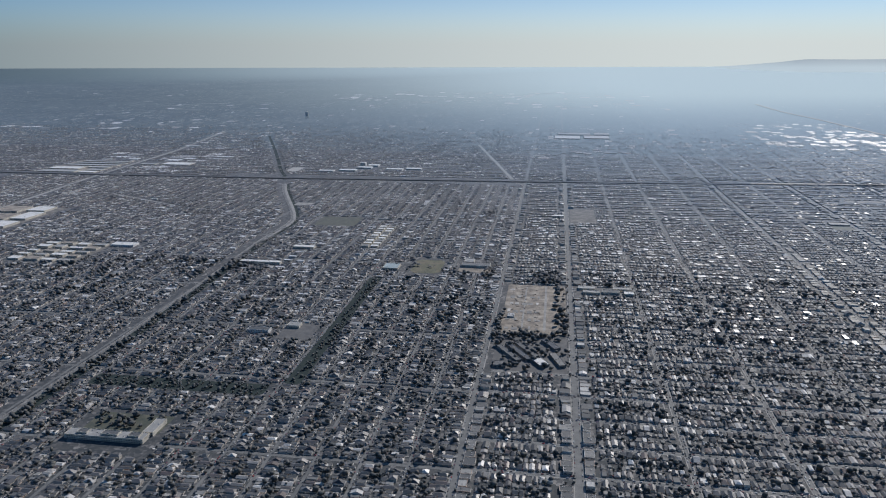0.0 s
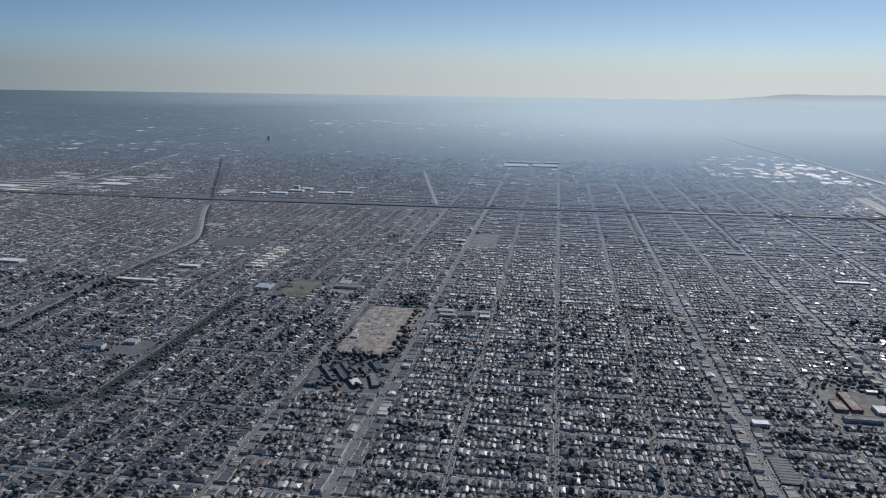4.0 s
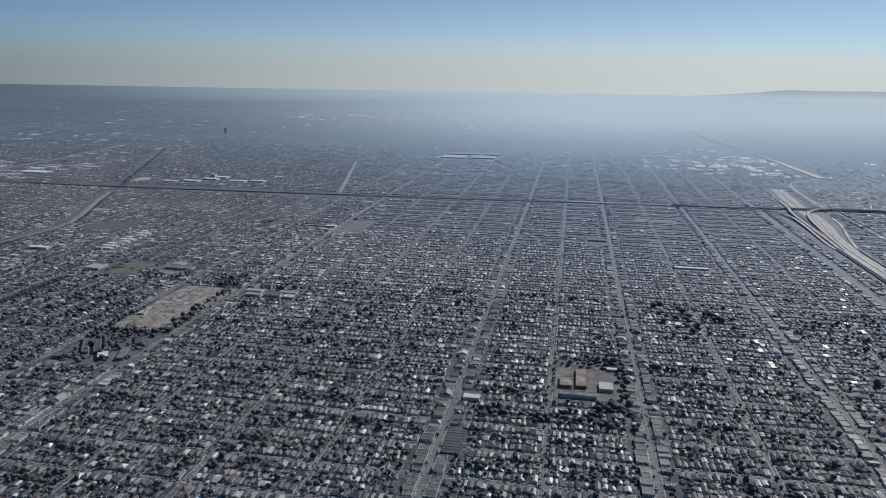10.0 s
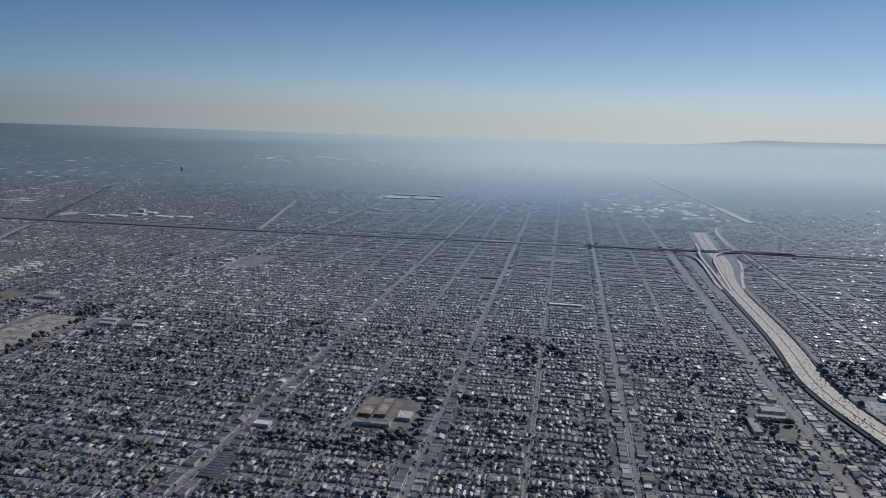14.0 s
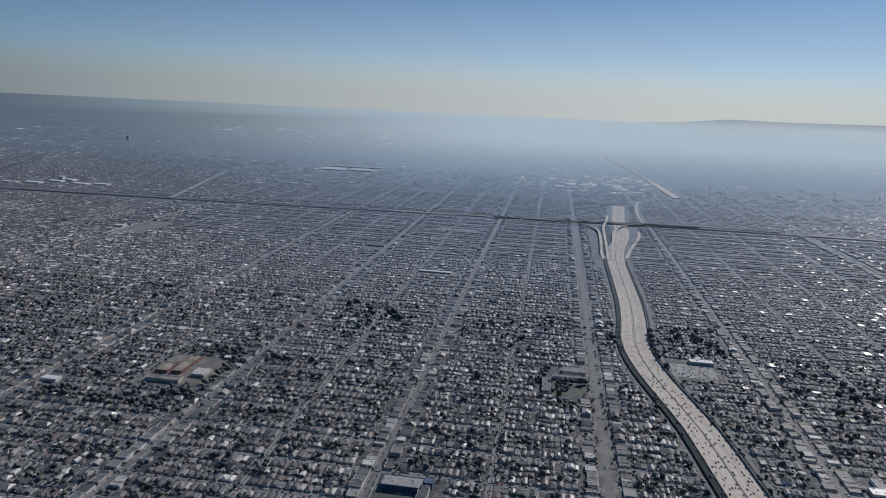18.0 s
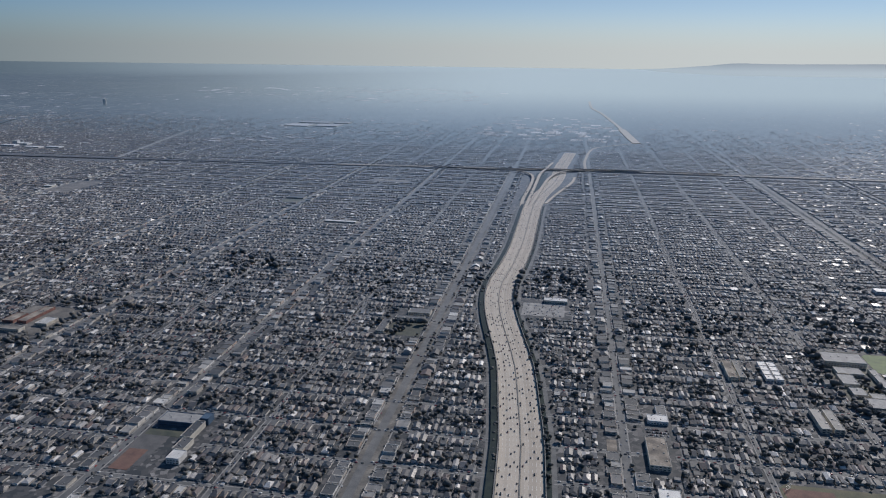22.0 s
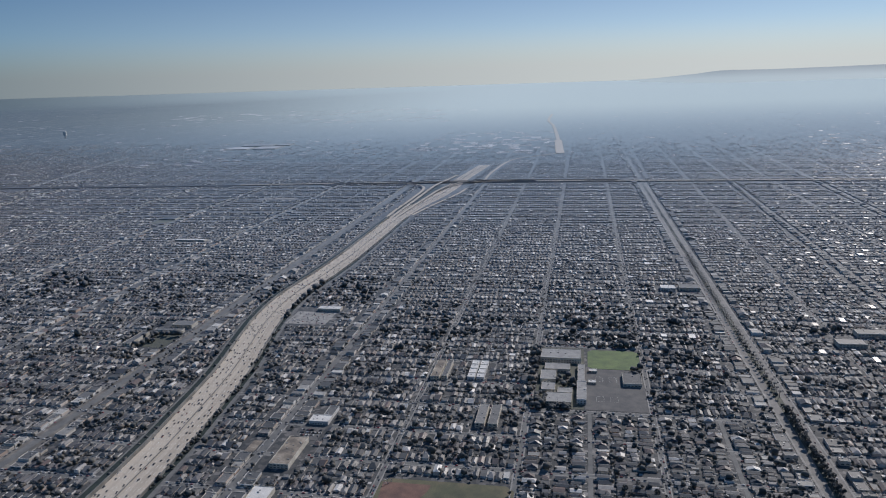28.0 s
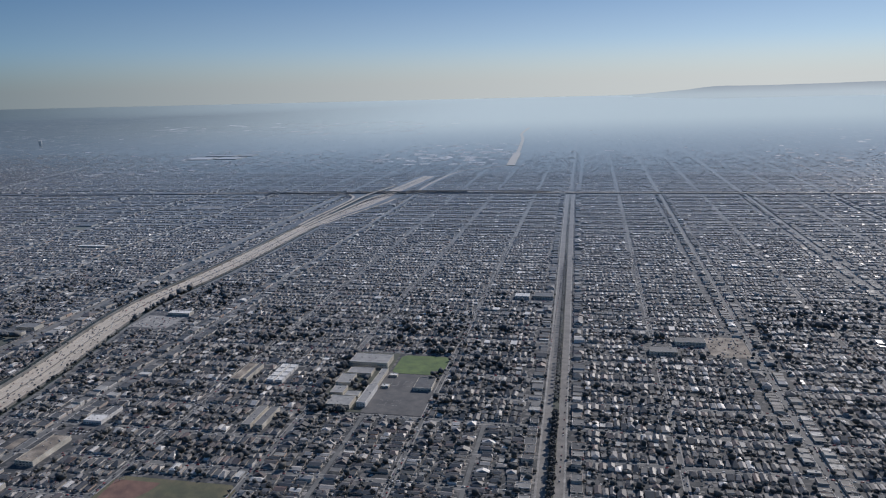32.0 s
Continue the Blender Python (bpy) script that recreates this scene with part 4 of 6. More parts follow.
# ---- joined houses ----
def houses(rows, flat_share):
    """Corners, triangles and slots (wall, shingle, flat) of many houses: x, y, width, depth, height, turned, pick."""
    x, y, w, d, hgt, turned, pick = rows.T
    w, d = w / 2, d / 2
    n = len(rows)
    out_v, out_f, out_i, base = [], [], [], 0

    wall = [(sx, sy, z) for z in (0, 1) for sx, sy in ((-1, -1), (1, -1), (1, 1), (-1, 1))]
    wt = [(0, 1, 5), (0, 5, 4), (1, 2, 6), (1, 6, 5), (2, 3, 7), (2, 7, 6), (3, 0, 4), (3, 4, 7)]

    def add(px, py, pz, tri, slot):
        nonlocal base
        m, k = px.shape
        t = turned.astype(bool)[sel_now]
        qx, qy = np.where(t[:, None], -py, px), np.where(t[:, None], px, py)
        out_v.append(np.stack([x[sel_now][:, None] + qx, y[sel_now][:, None] + qy, pz], -1).reshape(-1, 3))
        out_f.append(repeat(k, tri, m) + base)
        out_i.append(np.full(len(tri) * m, slot))
        base += m * k

    is_flat = pick < flat_share
    for sel_now in (np.where(is_flat)[0], np.where(~is_flat)[0]):
        if not len(sel_now):
            continue
        W, D, Z, P = w[sel_now], d[sel_now], hgt[sel_now], pick[sel_now]
        one = np.ones(len(sel_now))
        add(np.stack([W * c[0] for c in wall], 1), np.stack([D * c[1] for c in wall], 1), np.stack([Z * c[2] - 0.1 * (1 - c[2]) for c in wall], 1), wt, 0)
        o = 0.14
        if sel_now[0] in np.where(is_flat)[0][:1]:
            # flat roof inside a low parapet
            px = np.stack([W * s * k for k in (1, 0.94, 0.94) for s in (-1, 1, 1, -1)], 1)
            py = np.stack([D * s * k for k in (1, 0.94, 0.94) for s in (-1, -1, 1, 1)], 1)
            pz = np.stack([Z + e for e in (0.0, 0.0, -0.09) for _ in range(4)], 1)
            tri = []
            for r in (0, 4):
                for i in range(4):
                    j = (i + 1) % 4
                    tri += [(r + i, r + j, r + 4 + j), (r + i, r + 4 + j, r + 4 + i)]
            add(px, py, pz, tri + [(8, 9, 10), (8, 10, 11)], 2)
        else:
            long_x = (P * 7.3) % 1 < 0.22
            rise_ = np.where(long_x, D, W) * between(0.3, 0.52, (P * 5.7) % 1) * np.clip(Z / 0.66, 0.25, 1.0)
            hip = np.where((P * 3.1) % 1 < 0.65, np.minimum(W, D) * 0.8, -0.0)
            ex, ey = W + o, D + o
            rx0, ry0 = np.where(long_x, -(ex - hip), 0), np.where(long_x, 0, -(ey - hip))
            px = np.stack([-ex, ex, ex, -ex, rx0, -rx0], 1)
            py = np.stack([-ey, -ey, ey, ey, ry0, -ry0], 1)
            pz = np.stack([Z - 0.03] * 4 + [Z + rise_] * 2, 1)
            # ridge along y; for the others the same roof is turned
            a, b = np.where(~long_x)[0], np.where(long_x)[0]
            keep = sel_now
            for pickd, tri in ((a, [(0, 1, 4), (1, 2, 5), (1, 5, 4), (2, 3, 5), (3, 0, 4), (3, 4, 5)]), (b, [(1, 2, 5), (2, 3, 4), (2, 4, 5), (3, 0, 4), (0, 1, 5), (0, 5, 4)])):
                if len(pickd):
                    sel_now = keep[pickd]
                    add(px[pickd], py[pickd], pz[pickd], tri, 1)
    return np.concatenate(out_v), np.concatenate(out_f), np.concatenate(out_i)


# a few lots hold wider flats with pale roofs
r9 = np.random.default_rng(9)
wide = (r9.random(len(lots)) < np.where(lots[:, 0] < 150, np.where(lots[:, 1] > 620, 0.12, 0.06), 0.025)) & (lots[:, 1] > 430)
flats, lots = lots[wide] * (1, 1, 1.5, 1.35, 1.25, 1, 1), lots[~wide]
v, f, i = houses(flats, 1.1)
bulk("flats", v, f, i, [M_HWALL, M_ROOF, M_SHED], "wider pale-roofed flats scattered among the houses", "flats")
v, f, i = houses(lots, 0.16)
bulk("houses", v, f, i, [M_HWALL, M_ROOF, M_FLAT], "dense rows of small stucco houses with low roofs", "houses")
slab_v, slab_f = [], []
for c, v0, w, d, turned in drives:
    x, y = (v0 + d / 2, c) if turned else (c, v0 + d / 2)
    if free(x, y, 1.0):
        hx, hy = (abs(d) / 2, w / 2) if turned else (w / 2, abs(d) / 2)
        k = len(slab_v)
        z = 0.04 + 0.004 * (k // 4 % 7)
        slab_v += [(x - hx, y - hy, z), (x + hx, y - hy, z), (x + hx, y + hy, z), (x - hx, y + hy, z)]
        slab_f += [(k, k + 1, k + 2), (k, k + 2, k + 3)]
bulk("driveways", np.array(slab_v), np.array(slab_f), None, [M_DRIVE], "short pale concrete driveways and patios between the houses", "driveways")
v, f, i = houses(shops, 0.8)
bulk("shops", v, f, i, [M_HWALL, M_ROOF, M_FLAT], "flat-roofed shops and flats lining the main avenues", "shops")

# ---- joined trees ----
ICO = bmesh.new()
bmesh.ops.create_icosphere(ICO, subdivisions=1, radius=1.0)
ICO_V = np.array([q.co[:] for q in ICO.verts])
ICO_F = np.array([[q.index for q in p.verts] for p in ICO.faces])
ICO.free()


OCT_V = np.array([(1, 0, 0.1), (0, 1, -0.1), (-1, 0, 0.1), (0, -1, -0.1), (0.1, 0.1, 0.95), (0, 0, -0.85), (0.6, 0.6, 0.5), (-0.65, -0.6, 0.45)], float)
OCT_F = np.array([(0, 1, 6), (1, 4, 6), (4, 0, 6), (1, 2, 4), (2, 3, 7), (3, 4, 7), (4, 2, 7), (3, 0, 4)])


def crowns(rows, lumps, kinds=10, form=(ICO_V, ICO_F)):
    """Uneven lumpy crowns: x, y, radius."""
    out_v, out_f, base = [], [], 0
    which = rng.integers(0, kinds, len(rows))
    for k in range(kinds):
        sub = rows[which == k]
        tv, tf = [], []
        for j in range(lumps):
            r = rng.uniform(0.5, 1.0) if j else 1.0
            off = rng.uniform(-0.75, 0.75, 3) * (j > 0) * (1, 1, 0.5)
            tf.append(form[1] + len(form[0]) * j)
            tv.append(form[0] * r * rng.uniform(0.72, 1.25, (len(form[0]), 1)) * rng.uniform(0.8, 1.2, 3) + off)
        tv, tf = np.concatenate(tv), np.concatenate(tf)
        tv[:, 2] = np.maximum(tv[:, 2], -0.85)
        m = len(sub)
        a = rng.uniform(0, 6.28, m)
        r = sub[:, 2]
        tall = rng.uniform(0.7, 1.15, m)
        c, s = np.cos(a)[:, None], np.sin(a)[:, None]
        px, py, pz = tv[:, 0], tv[:, 1], tv[:, 2]
        out_v.append(np.stack([sub[:, 0:1] + r[:, None] * (c * px - s * py), sub[:, 1:2] + r[:, None] * (s * px + c * py), r[:, None] * tall[:, None] * (pz + 1.15)], -1).reshape(-1, 3))
        out_f.append(repeat(len(tv), tf, m) + base)
        base += m * len(tv)
    return np.concatenate(out_v), np.concatenate(out_f)


cl = trees[trees[:, 1] < 400]
fr = trees[(trees[:, 1] >= 400) & (trees[:, 1] < 560)]
rf = trees[trees[:, 1] >= 560]
v, f = crowns(cl, 2)
bulk("tree_crowns", v, f, None, [M_LEAF], "dark green street and garden trees between the houses", "trees", True)
v, f = crowns(fr, 1)
bulk("far_tree_crowns", v, f, None, [M_LEAF], "dark distant trees scattered through the housing", "trees", True)

v, f = crowns(rf, 1, 14, (OCT_V, OCT_F))
v[:, 2] *= 0.75
bulk("remote_tree_crowns", v, f, None, [M_LEAF], "remote dark trees through the housing", "trees", True)

# farthest: low roofs and trees, thinning out
n = 16000
y = 1260 + 2580 * rng.random(n) ** 1.9
x = -290 - (y - 290) * 0.83 + rng.random(n) * (1215 + (y - 335) * 0.40 + (y - 290) * 0.83)
y = np.round((y - 10) / 13.0) * 13.0 + rng.uniform(-1.5, 1.5, n) + 10
patch = np.array([noise.noise((a * 0.006, b * 0.004, 2.0)) for a, b in zip(x, y)])
lane = (np.min(np.abs(x[:, None] - np.array(MAJOR)[None]), 1) > 5.5) & (patch > rng.uniform(-1.6, 0.2, n))
rows = np.stack([x, y, rng.uniform(2.2, 4.2, n), rng.uniform(2.4, 4.4, n), rng.uniform(0.05, 0.16, n), np.zeros(n), rng.random(n)], 1)
v, f, i = houses(rows[lane], 1.1)
bulk("far_houses", v, f, i, [M_HWALL, M_ROOF, M_FLAT], "hazy distant rows of low houses", "houses")
# ---- warehouses of the far industrial belts ----
belts = [(-740, 320, 2150, 2950, 300, 1.3), (-1300, -700, 1500, 2300, 110, 0.9), (-730, -530, 962, 1160, 46, 1.0), (-700, -500, 1120, 1500, 46, 0.7), (385, 640, 1340, 1800, 130, 0.8), (1100, 1900, 1300, 2300, 120, 0.6),
         (-310, -190, 1050, 1110, 20, 0.5), (-60, 120, 1180, 1300, 18, 0.7), (-2200, -1000, 2000, 3600, 60, 0.9), (-2500, 2500, 2700, 4000, 40, 0.9), (-1100, 300, 1450, 2100, 120, 0.55), (640, 1500, 1350, 2400, 120, 0.45), (-60, 380, 1320, 1700, 60, 0.5)]
rows = []
for a, b, c, d, count, size in belts:
    for k in range(count):
        y = rng.uniform(c, d)
        x = rng.uniform(a, b)
        if y < 1200 and not free(x, y, 8.0):
            continue
        rows.append((x, y, size * rng.uniform(7, 26), size * rng.uniform(8, 22) * (1.9 if c > 2000 else 1.5 if c > 1300 else 1.0), rng.uniform(0.05, 0.1) if y > 1650 else rng.uniform(0.15, 0.25) if y > 1300 else rng.uniform(0.5, 0.9), 0, rng.random()))
v, f, i = houses(np.array(rows), 1.1)
bulk("warehouses", v, f, i, [M_SHED, M_SHED, M_SHED], "pale flat-roofed warehouses in the far industrial belt", "warehouses")

# ---- near houses, each a thing ----
def windows(parent, x0, x1, y, z0, z1, count, axis="x", name="window"):
    """A row of separate dark panes on a wall that faces -y (or -x)."""
    step = (x1 - x0) / count
    me = None
    for k in range(count):
        c = x0 + step * (k + 0.5)
        if me is None:
            s = Shape().box(-step * 0.3, step * 0.3, -0.03, 0.03, z0, z1)
            me = s.mesh(name, M_GLASS)
        ob = new(name, me)
        ob.parent = parent
        ob.matrix_basis = pose(c, y, 0) if axis == "x" else pose(y, c, 0, 0, 0, 90)


def house(kind):
    w, d = ((2.5, 4.2), (2.7, 3.6), (2.4, 4.6), (2.9, 4.0), (2.3, 3.8), (2.6, 4.4))[kind]
    w, d, z = w / 2, d / 2, 0.7 + 0.04 * (kind % 3)
    h = thing("house", 0, 0, -50, "small stucco bungalow with a low pitched roof among its neighbours", "house", "bungalows of the near blocks")
    wall = Shape().box(-w, w, -d, d, -0.1, z)
    if kind % 2:
        wall.box(-w * 0.9, -w * 0.1, -d - 0.7, -d, -0.1, z * 0.85)
    part("wall", wall, M_HWALL, h)
    roof = Shape()
    if kind in (0, 2, 5):
        roof.gable(-w - 0.16, w + 0.16, -d - 0.2, d + 0.2, z - 0.02, 0.40)
    else:
        roof.gable(-w - 0.16, w + 0.16, -d - 0.16, d + 0.16, z - 0.02, 0.44, w * 0.85)
    if kind % 2:
        roof.gable(-w * 0.95, -w * 0.05, -d - 0.85, -d + w * 0.5, z * 0.83, 0.3)
    else:
        roof.gable(-w * 0.5, w * 0.5, -d - 0.55, -d + 0.3, z * 0.82, 0.22)
    top = part("roof", roof, M_ROOF, h)
    part("door", Shape().box(w * 0.25, w * 0.5, -d - 0.04, -d + 0.02, 0, 0.48), M_DOOR, h)
    windows(h, w * 0.52, w * 0.98, -d, 0.24, 0.52, 1)
    windows(h, -d * 0.5, d * 0.5, -w, 0.24, 0.52, 1, "y")
    if kind in (1, 4):
        part("chimney", Shape().slab(w * 0.5, w * 0.72, 0.2, 0.42, z, z + 0.85, 0.04), M_BRICKRED, top, "short brick chimney")
    return h


kinds = [house(k) for k in range(6)]
for k, (x, y, w, d, hh, turned, pick) in enumerate(near_lots):
    src = kinds[int(pick * 5.99)]
    m = pose(x, y, 0, 0, 0, (90 if turned else 0) + (180 if (k * 7) % 3 == 0 else 0)) @ Matrix.Diagonal((min(1.05, max(0.6, w / 2.5)), min(1.1, max(0.55, d / 4.0)), 0.9 + 0.2 * ((pick * 29) % 1), 1))
    if k < 6:
        src = kinds[k]
        src.matrix_basis = m
    else:
        src = copy_thing(src, Matrix())
        src.matrix_basis = m


# ---- near trees ----
def tree(kind):
    r = np.random.default_rng(40 + kind)
    t = thing("tree", 0, 0, -50, "dark leafy broad-crowned garden tree beside houses", "tree", "garden trees")
    s = Shape().tube((0, 0, -0.1), (0.03, 0.02, 0.75), 0.12, 0.08, 6)
    for a in range(4):
        an = a * 1.57 + r.uniform(0, 1)
        s.tube((0.03, 0.02, 0.6), (0.5 * math.cos(an), 0.5 * math.sin(an), 1.25 + r.uniform(0, 0.4)), 0.06, 0.02, 5)
    part("trunk", s, M_BARK, t)
    c = Shape()
    cents = [np.array((r.uniform(-0.55, 0.55), r.uniform(-0.55, 0.55), r.uniform(1.1, 1.75))) for _ in range(6)]
    for n_ in range(210):
        b = cents[n_ % 6]
        q = r.normal(size=3)
        q = q / np.linalg.norm(q)
        p = b + q * np.array((0.5, 0.5, 0.42)) * r.uniform(0.7, 1.05)
        u1 = np.cross(q, r.normal(size=3))
        u1 = u1 / np.linalg.norm(u1) * r.uniform(0.12, 0.24)
        u2 = np.cross(q, u1) * r.uniform(0.7, 1.1)
        c.put([p - u1, p - u2 + q * 0.05, p + u1, p + u2 + q * 0.05], [(0, 1, 2), (0, 2, 3)])
    part("crown", c, M_LEAF, t)
    return t


kinds = [tree(k) for k in range(5)]
for k, (x, y, r) in enumerate(near_trees):
    m = pose(x, y, 0, 0, 0, (k * 77) % 360) @ Matrix.Diagonal((r, r, r * (0.85 + 0.03 * (k % 11)), 1))
    t = kinds[k] if k < 5 else copy_thing(kinds[k % 5], Matrix())
    t.matrix_basis = m


# ---- flat-roofed buildings ----
def building(name, u0, u1, v0, v1, z, wall=M_HWALL, roof=M_FLAT, label="", category="building", group="", units=2, panes=0, seed=0, turn=0.0):
    """Walls, a parapet, a sunk roof, rooftop units and window rows towards the flight."""
    r = random.Random(int(u0 * 13 + v0 * 7) + seed)
    x, y, w, d = (u0 + u1) / 2, (v0 + v1) / 2, (u1 - u0) / 2, (v1 - v0) / 2
    b = thing(name, x, y, 0, label, category, group, turn)
    part("wall", Shape().box(-w, w, -d, d, -0.1, z), wall, b)
    top = part("roof", Shape().slab(-w + 0.14, w - 0.14, -d + 0.14, d - 0.14, z - 0.05, z + 0.04, 0.03), roof, b)
    p = Shape()
    for a in ((-w - 0.02, -w + 0.12, -d, d), (w - 0.12, w + 0.02, -d, d), (-w + 0.12, w - 0.12, -d - 0.02, -d + 0.12), (-w + 0.12, w - 0.12, d - 0.12, d + 0.02)):
        p.box(*a, z - 0.2, z + 0.2)
    part("parapet", p, wall, b)
    for k in range(units):
        cx, cy, q = r.uniform(-w * 0.75, w * 0.75), r.uniform(-d * 0.75, d * 0.75), r.uniform(0.16, 0.3)
        part("roof_unit", Shape().slab(cx - q, cx + q, cy - q * 0.8, cy + q * 0.8, z, z + q * 1.3, 0.03), M_METAL, top, "grey rooftop air unit")
    if panes:
        for level in range(max(1, int(z / 0.95))):
            windows(b, -w * 0.95, w * 0.95, -d, 0.3 + 0.95 * level, 0.7 + 0.95 * level, panes)
    return b


for k, (x, y, w, d, z, turned, pick) in enumerate(near_shops):
    lab = ("flat-roofed stucco shop fronting the avenue", "low flat-roofed storefront with rooftop units", "two-storey flat-roofed block beside the avenue")[2 if z > 1.5 else k % 2]
    building("shop", x - w / 2, x + w / 2, y - d / 2, y + d / 2, z, label=lab, category="shop", group="shops along the avenues", units=1 + k % 2, panes=2)


def plot(name, u0, u1, v0, v1, mat, label, category, z=0.06, cut=0.0):
    """A flat plot with its corners cut a little."""
    c = cut or 0.3
    s = Shape()
    ring = [(u0 + c, v0), (u1 - c, v0), (u1, v0 + c), (u1, v1 - c), (u1 - c, v1), (u0 + c, v1), (u0, v1 - c), (u0, v0 + c)]
    s.put([(*p, z) for p in ring] + [(*p, -0.3) for p in ring], [tuple(range(8))] + [(i + 8, (i + 1) % 8 + 8, (i + 1) % 8, i) for i in range(8)])
    return tagged(new(name, s.mesh(name, mat)), label, category, kind="structure")


# ---- school beside the turf field (second half of the flight) ----
plot("schoolyard", 699.5, 725.8, 374.5, 418.0, M_ASPHALT, "dark asphalt schoolyard with faint court lines", "schoolyard", 0.07)
plot("turf_field", 701.0, 725.6, 418.6, 442.5, M_LAWN, "bright green mown school field", "field", 0.08, 2.5)
plot("school_court", 678.2, 699.3, 374.5, 444.0, M_SCRUB, "planted grounds between school buildings", "grounds", 0.05)
SB = dict(wall=M_CREAM, category="school building", group="school blocks by the green field")
building("school_building", 678.5, 697.8, 424.0, 436.0, 2.6, roof=M_PALE, label="long two-storey school block with vents on a grey roof", units=5, panes=14, **SB)
building("school_building", 681.0, 692.8, 412.8, 420.2, 1.5, roof=M_PALE, label="low school wing with a grey flat roof", units=2, panes=8, **SB)
building("school_building", 679.6, 686.6, 400.2, 411.0, 1.8, roof=M_PALE, label="grey-roofed school block with two vents", units=3, panes=5, **SB)
building("school_building", 696.2, 700.2, 379.5, 398.5, 2.2, wall=M_WHITE, roof=M_PALE, label="long white school wing along the yard", category="school building", group="school blocks by the green field", units=3, panes=3)
building("school_building", 696.4, 699.6, 399.2, 419.5, 1.7, roof=M_PALE, label="narrow cream school wing along the yard", units=3, panes=3, **SB)
building("school_building", 680.6, 686.6, 389.8, 397.6, 1.4, roof=M_PALE, label="small square school block with a grey roof", units=2, panes=4, **SB)
building("school_building", 683.2, 694.0, 376.6, 386.2, 1.9, roof=M_PALE, label="broad school block with a grey roof and dark front", units=3, panes=9, **SB)
building("school_building", 687.8, 694.2, 388.2, 393.4, 1.1, roof=M_PALE, label="low grey-roofed school annexe", units=1, panes=4, **SB)
building("yard_building", 716.4, 724.6, 399.5, 411.8, 1.5, wall=M_CREAM, roof=M_FLAT, label="low pale building standing in the schoolyard", category="school building", units=3, panes=5)
building("portable_classroom", 701.4, 705.2, 413.6, 416.4, 0.9, wall=M_CREAM, roof=M_WHITE, label="small white portable classroom in the schoolyard", category="classroom", units=1, panes=3)
building("portable_classroom", 701.2, 704.6, 400.6, 403.6, 0.9, wall=M_CREAM, roof=M_WHITE, label="small white portable classroom in the schoolyard", category="classroom", units=1, panes=3)
lines = Shape()
for u in (704.5, 710.5):
    for v in (383, 404):
        for a in ((u, u + 3.2, v, v + 0.05), (u, u + 3.2, v + 5, v + 5.05), (u, u + 0.05, v, v + 5), (u + 3.15, u + 3.2, v, v + 5)):
            lines.box(*a, 0.06, 0.078)
tagged(new("court_lines", lines.mesh("court_lines", M_STRIPE)), "white painted ball court lines", "court lines", kind="structure")

# ---- school with red roofs (first half) ----
plot("schoolyard", 250.0, 285.5, 384.0, 424.0, M_SOIL, "worn tan schoolyard", "schoolyard", 0.06)
SA = dict(category="school building", group="school blocks with red roofs")
building("school_building", 253.4, 271.6, 385.2, 390.2, 1.7, wall=M_CREAM, roof=M_SOIL, label="long cream school front block with a tan roof", units=3, panes=16, **SA)
building("school_building", 252.6, 259.2, 396.6, 408.6, 1.5, wall=M_BRICKRED, roof=M_DIRT, label="brick school block with a tan roof", units=2, panes=5, **SA)
building("school_building", 261.0, 266.6, 397.4, 421.0, 1.5, wall=M_BRICKRED, roof=M_DIRT, label="long brick school block with a tan roof", units=3, panes=4, **SA)
building("school_building", 273.0, 280.2, 395.6, 405.2, 1.6, wall=M_CREAM, roof=M_FLAT, label="grey-roofed school block beside trees", units=2, panes=5, **SA)
building("school_building", 278.0, 284.4, 424.0, 427.6, 1.1, wall=M_CREAM, roof=M_WHITE, label="small white-roofed school building", units=1, panes=5, **SA)

# ---- blue school block ----
plot("schoolyard", 393.2, 404.8, 280.0, 305.0, M_ASPHALT, "grey schoolyard with a red court", "schoolyard", 0.05)
plot("red_court", 394.4, 402.0, 277.0, 291.0, M_RED, "reddish clay sports court", "court", 0.075)
plot("grass_plot", 394.0, 411.0, 301.6, 306.4, M_SCRUB, "narrow strip of lawn", "lawn", 0.08)
building("school_building", 395.6, 411.4, 309.0, 316.6, 2.2, wall=M_BLUE, roof=M_PALE, label="long blue-walled school block with a grey roof", category="school building", units=6, panes=15)
building("blue_hall", 411.8, 415.2, 312.6, 317.6, 2.7, wall=M_BLUE, roof=M_BLUE, label="tall blue box-like hall", category="hall", units=0)
building("school_wing", 410.6, 414.6, 299.0, 311.6, 2.2, wall=M_CREAM, roof=M_FLAT, label="long cream school wing with stepped roof", category="school building", units=4, panes=3)
building("school_wing", 412.0, 416.4, 290.4, 298.6, 2.0, wall=M_CREAM, roof=M_FLAT, label="long cream school wing with stepped roof", category="school building", units=4, panes=3)
building("school_wing", 413.4, 418.4, 283.6, 289.6, 2.3, wall=M_WHITE, roof=M_WHITE, label="white cube-like school wing", category="school building", units=1, panes=4)

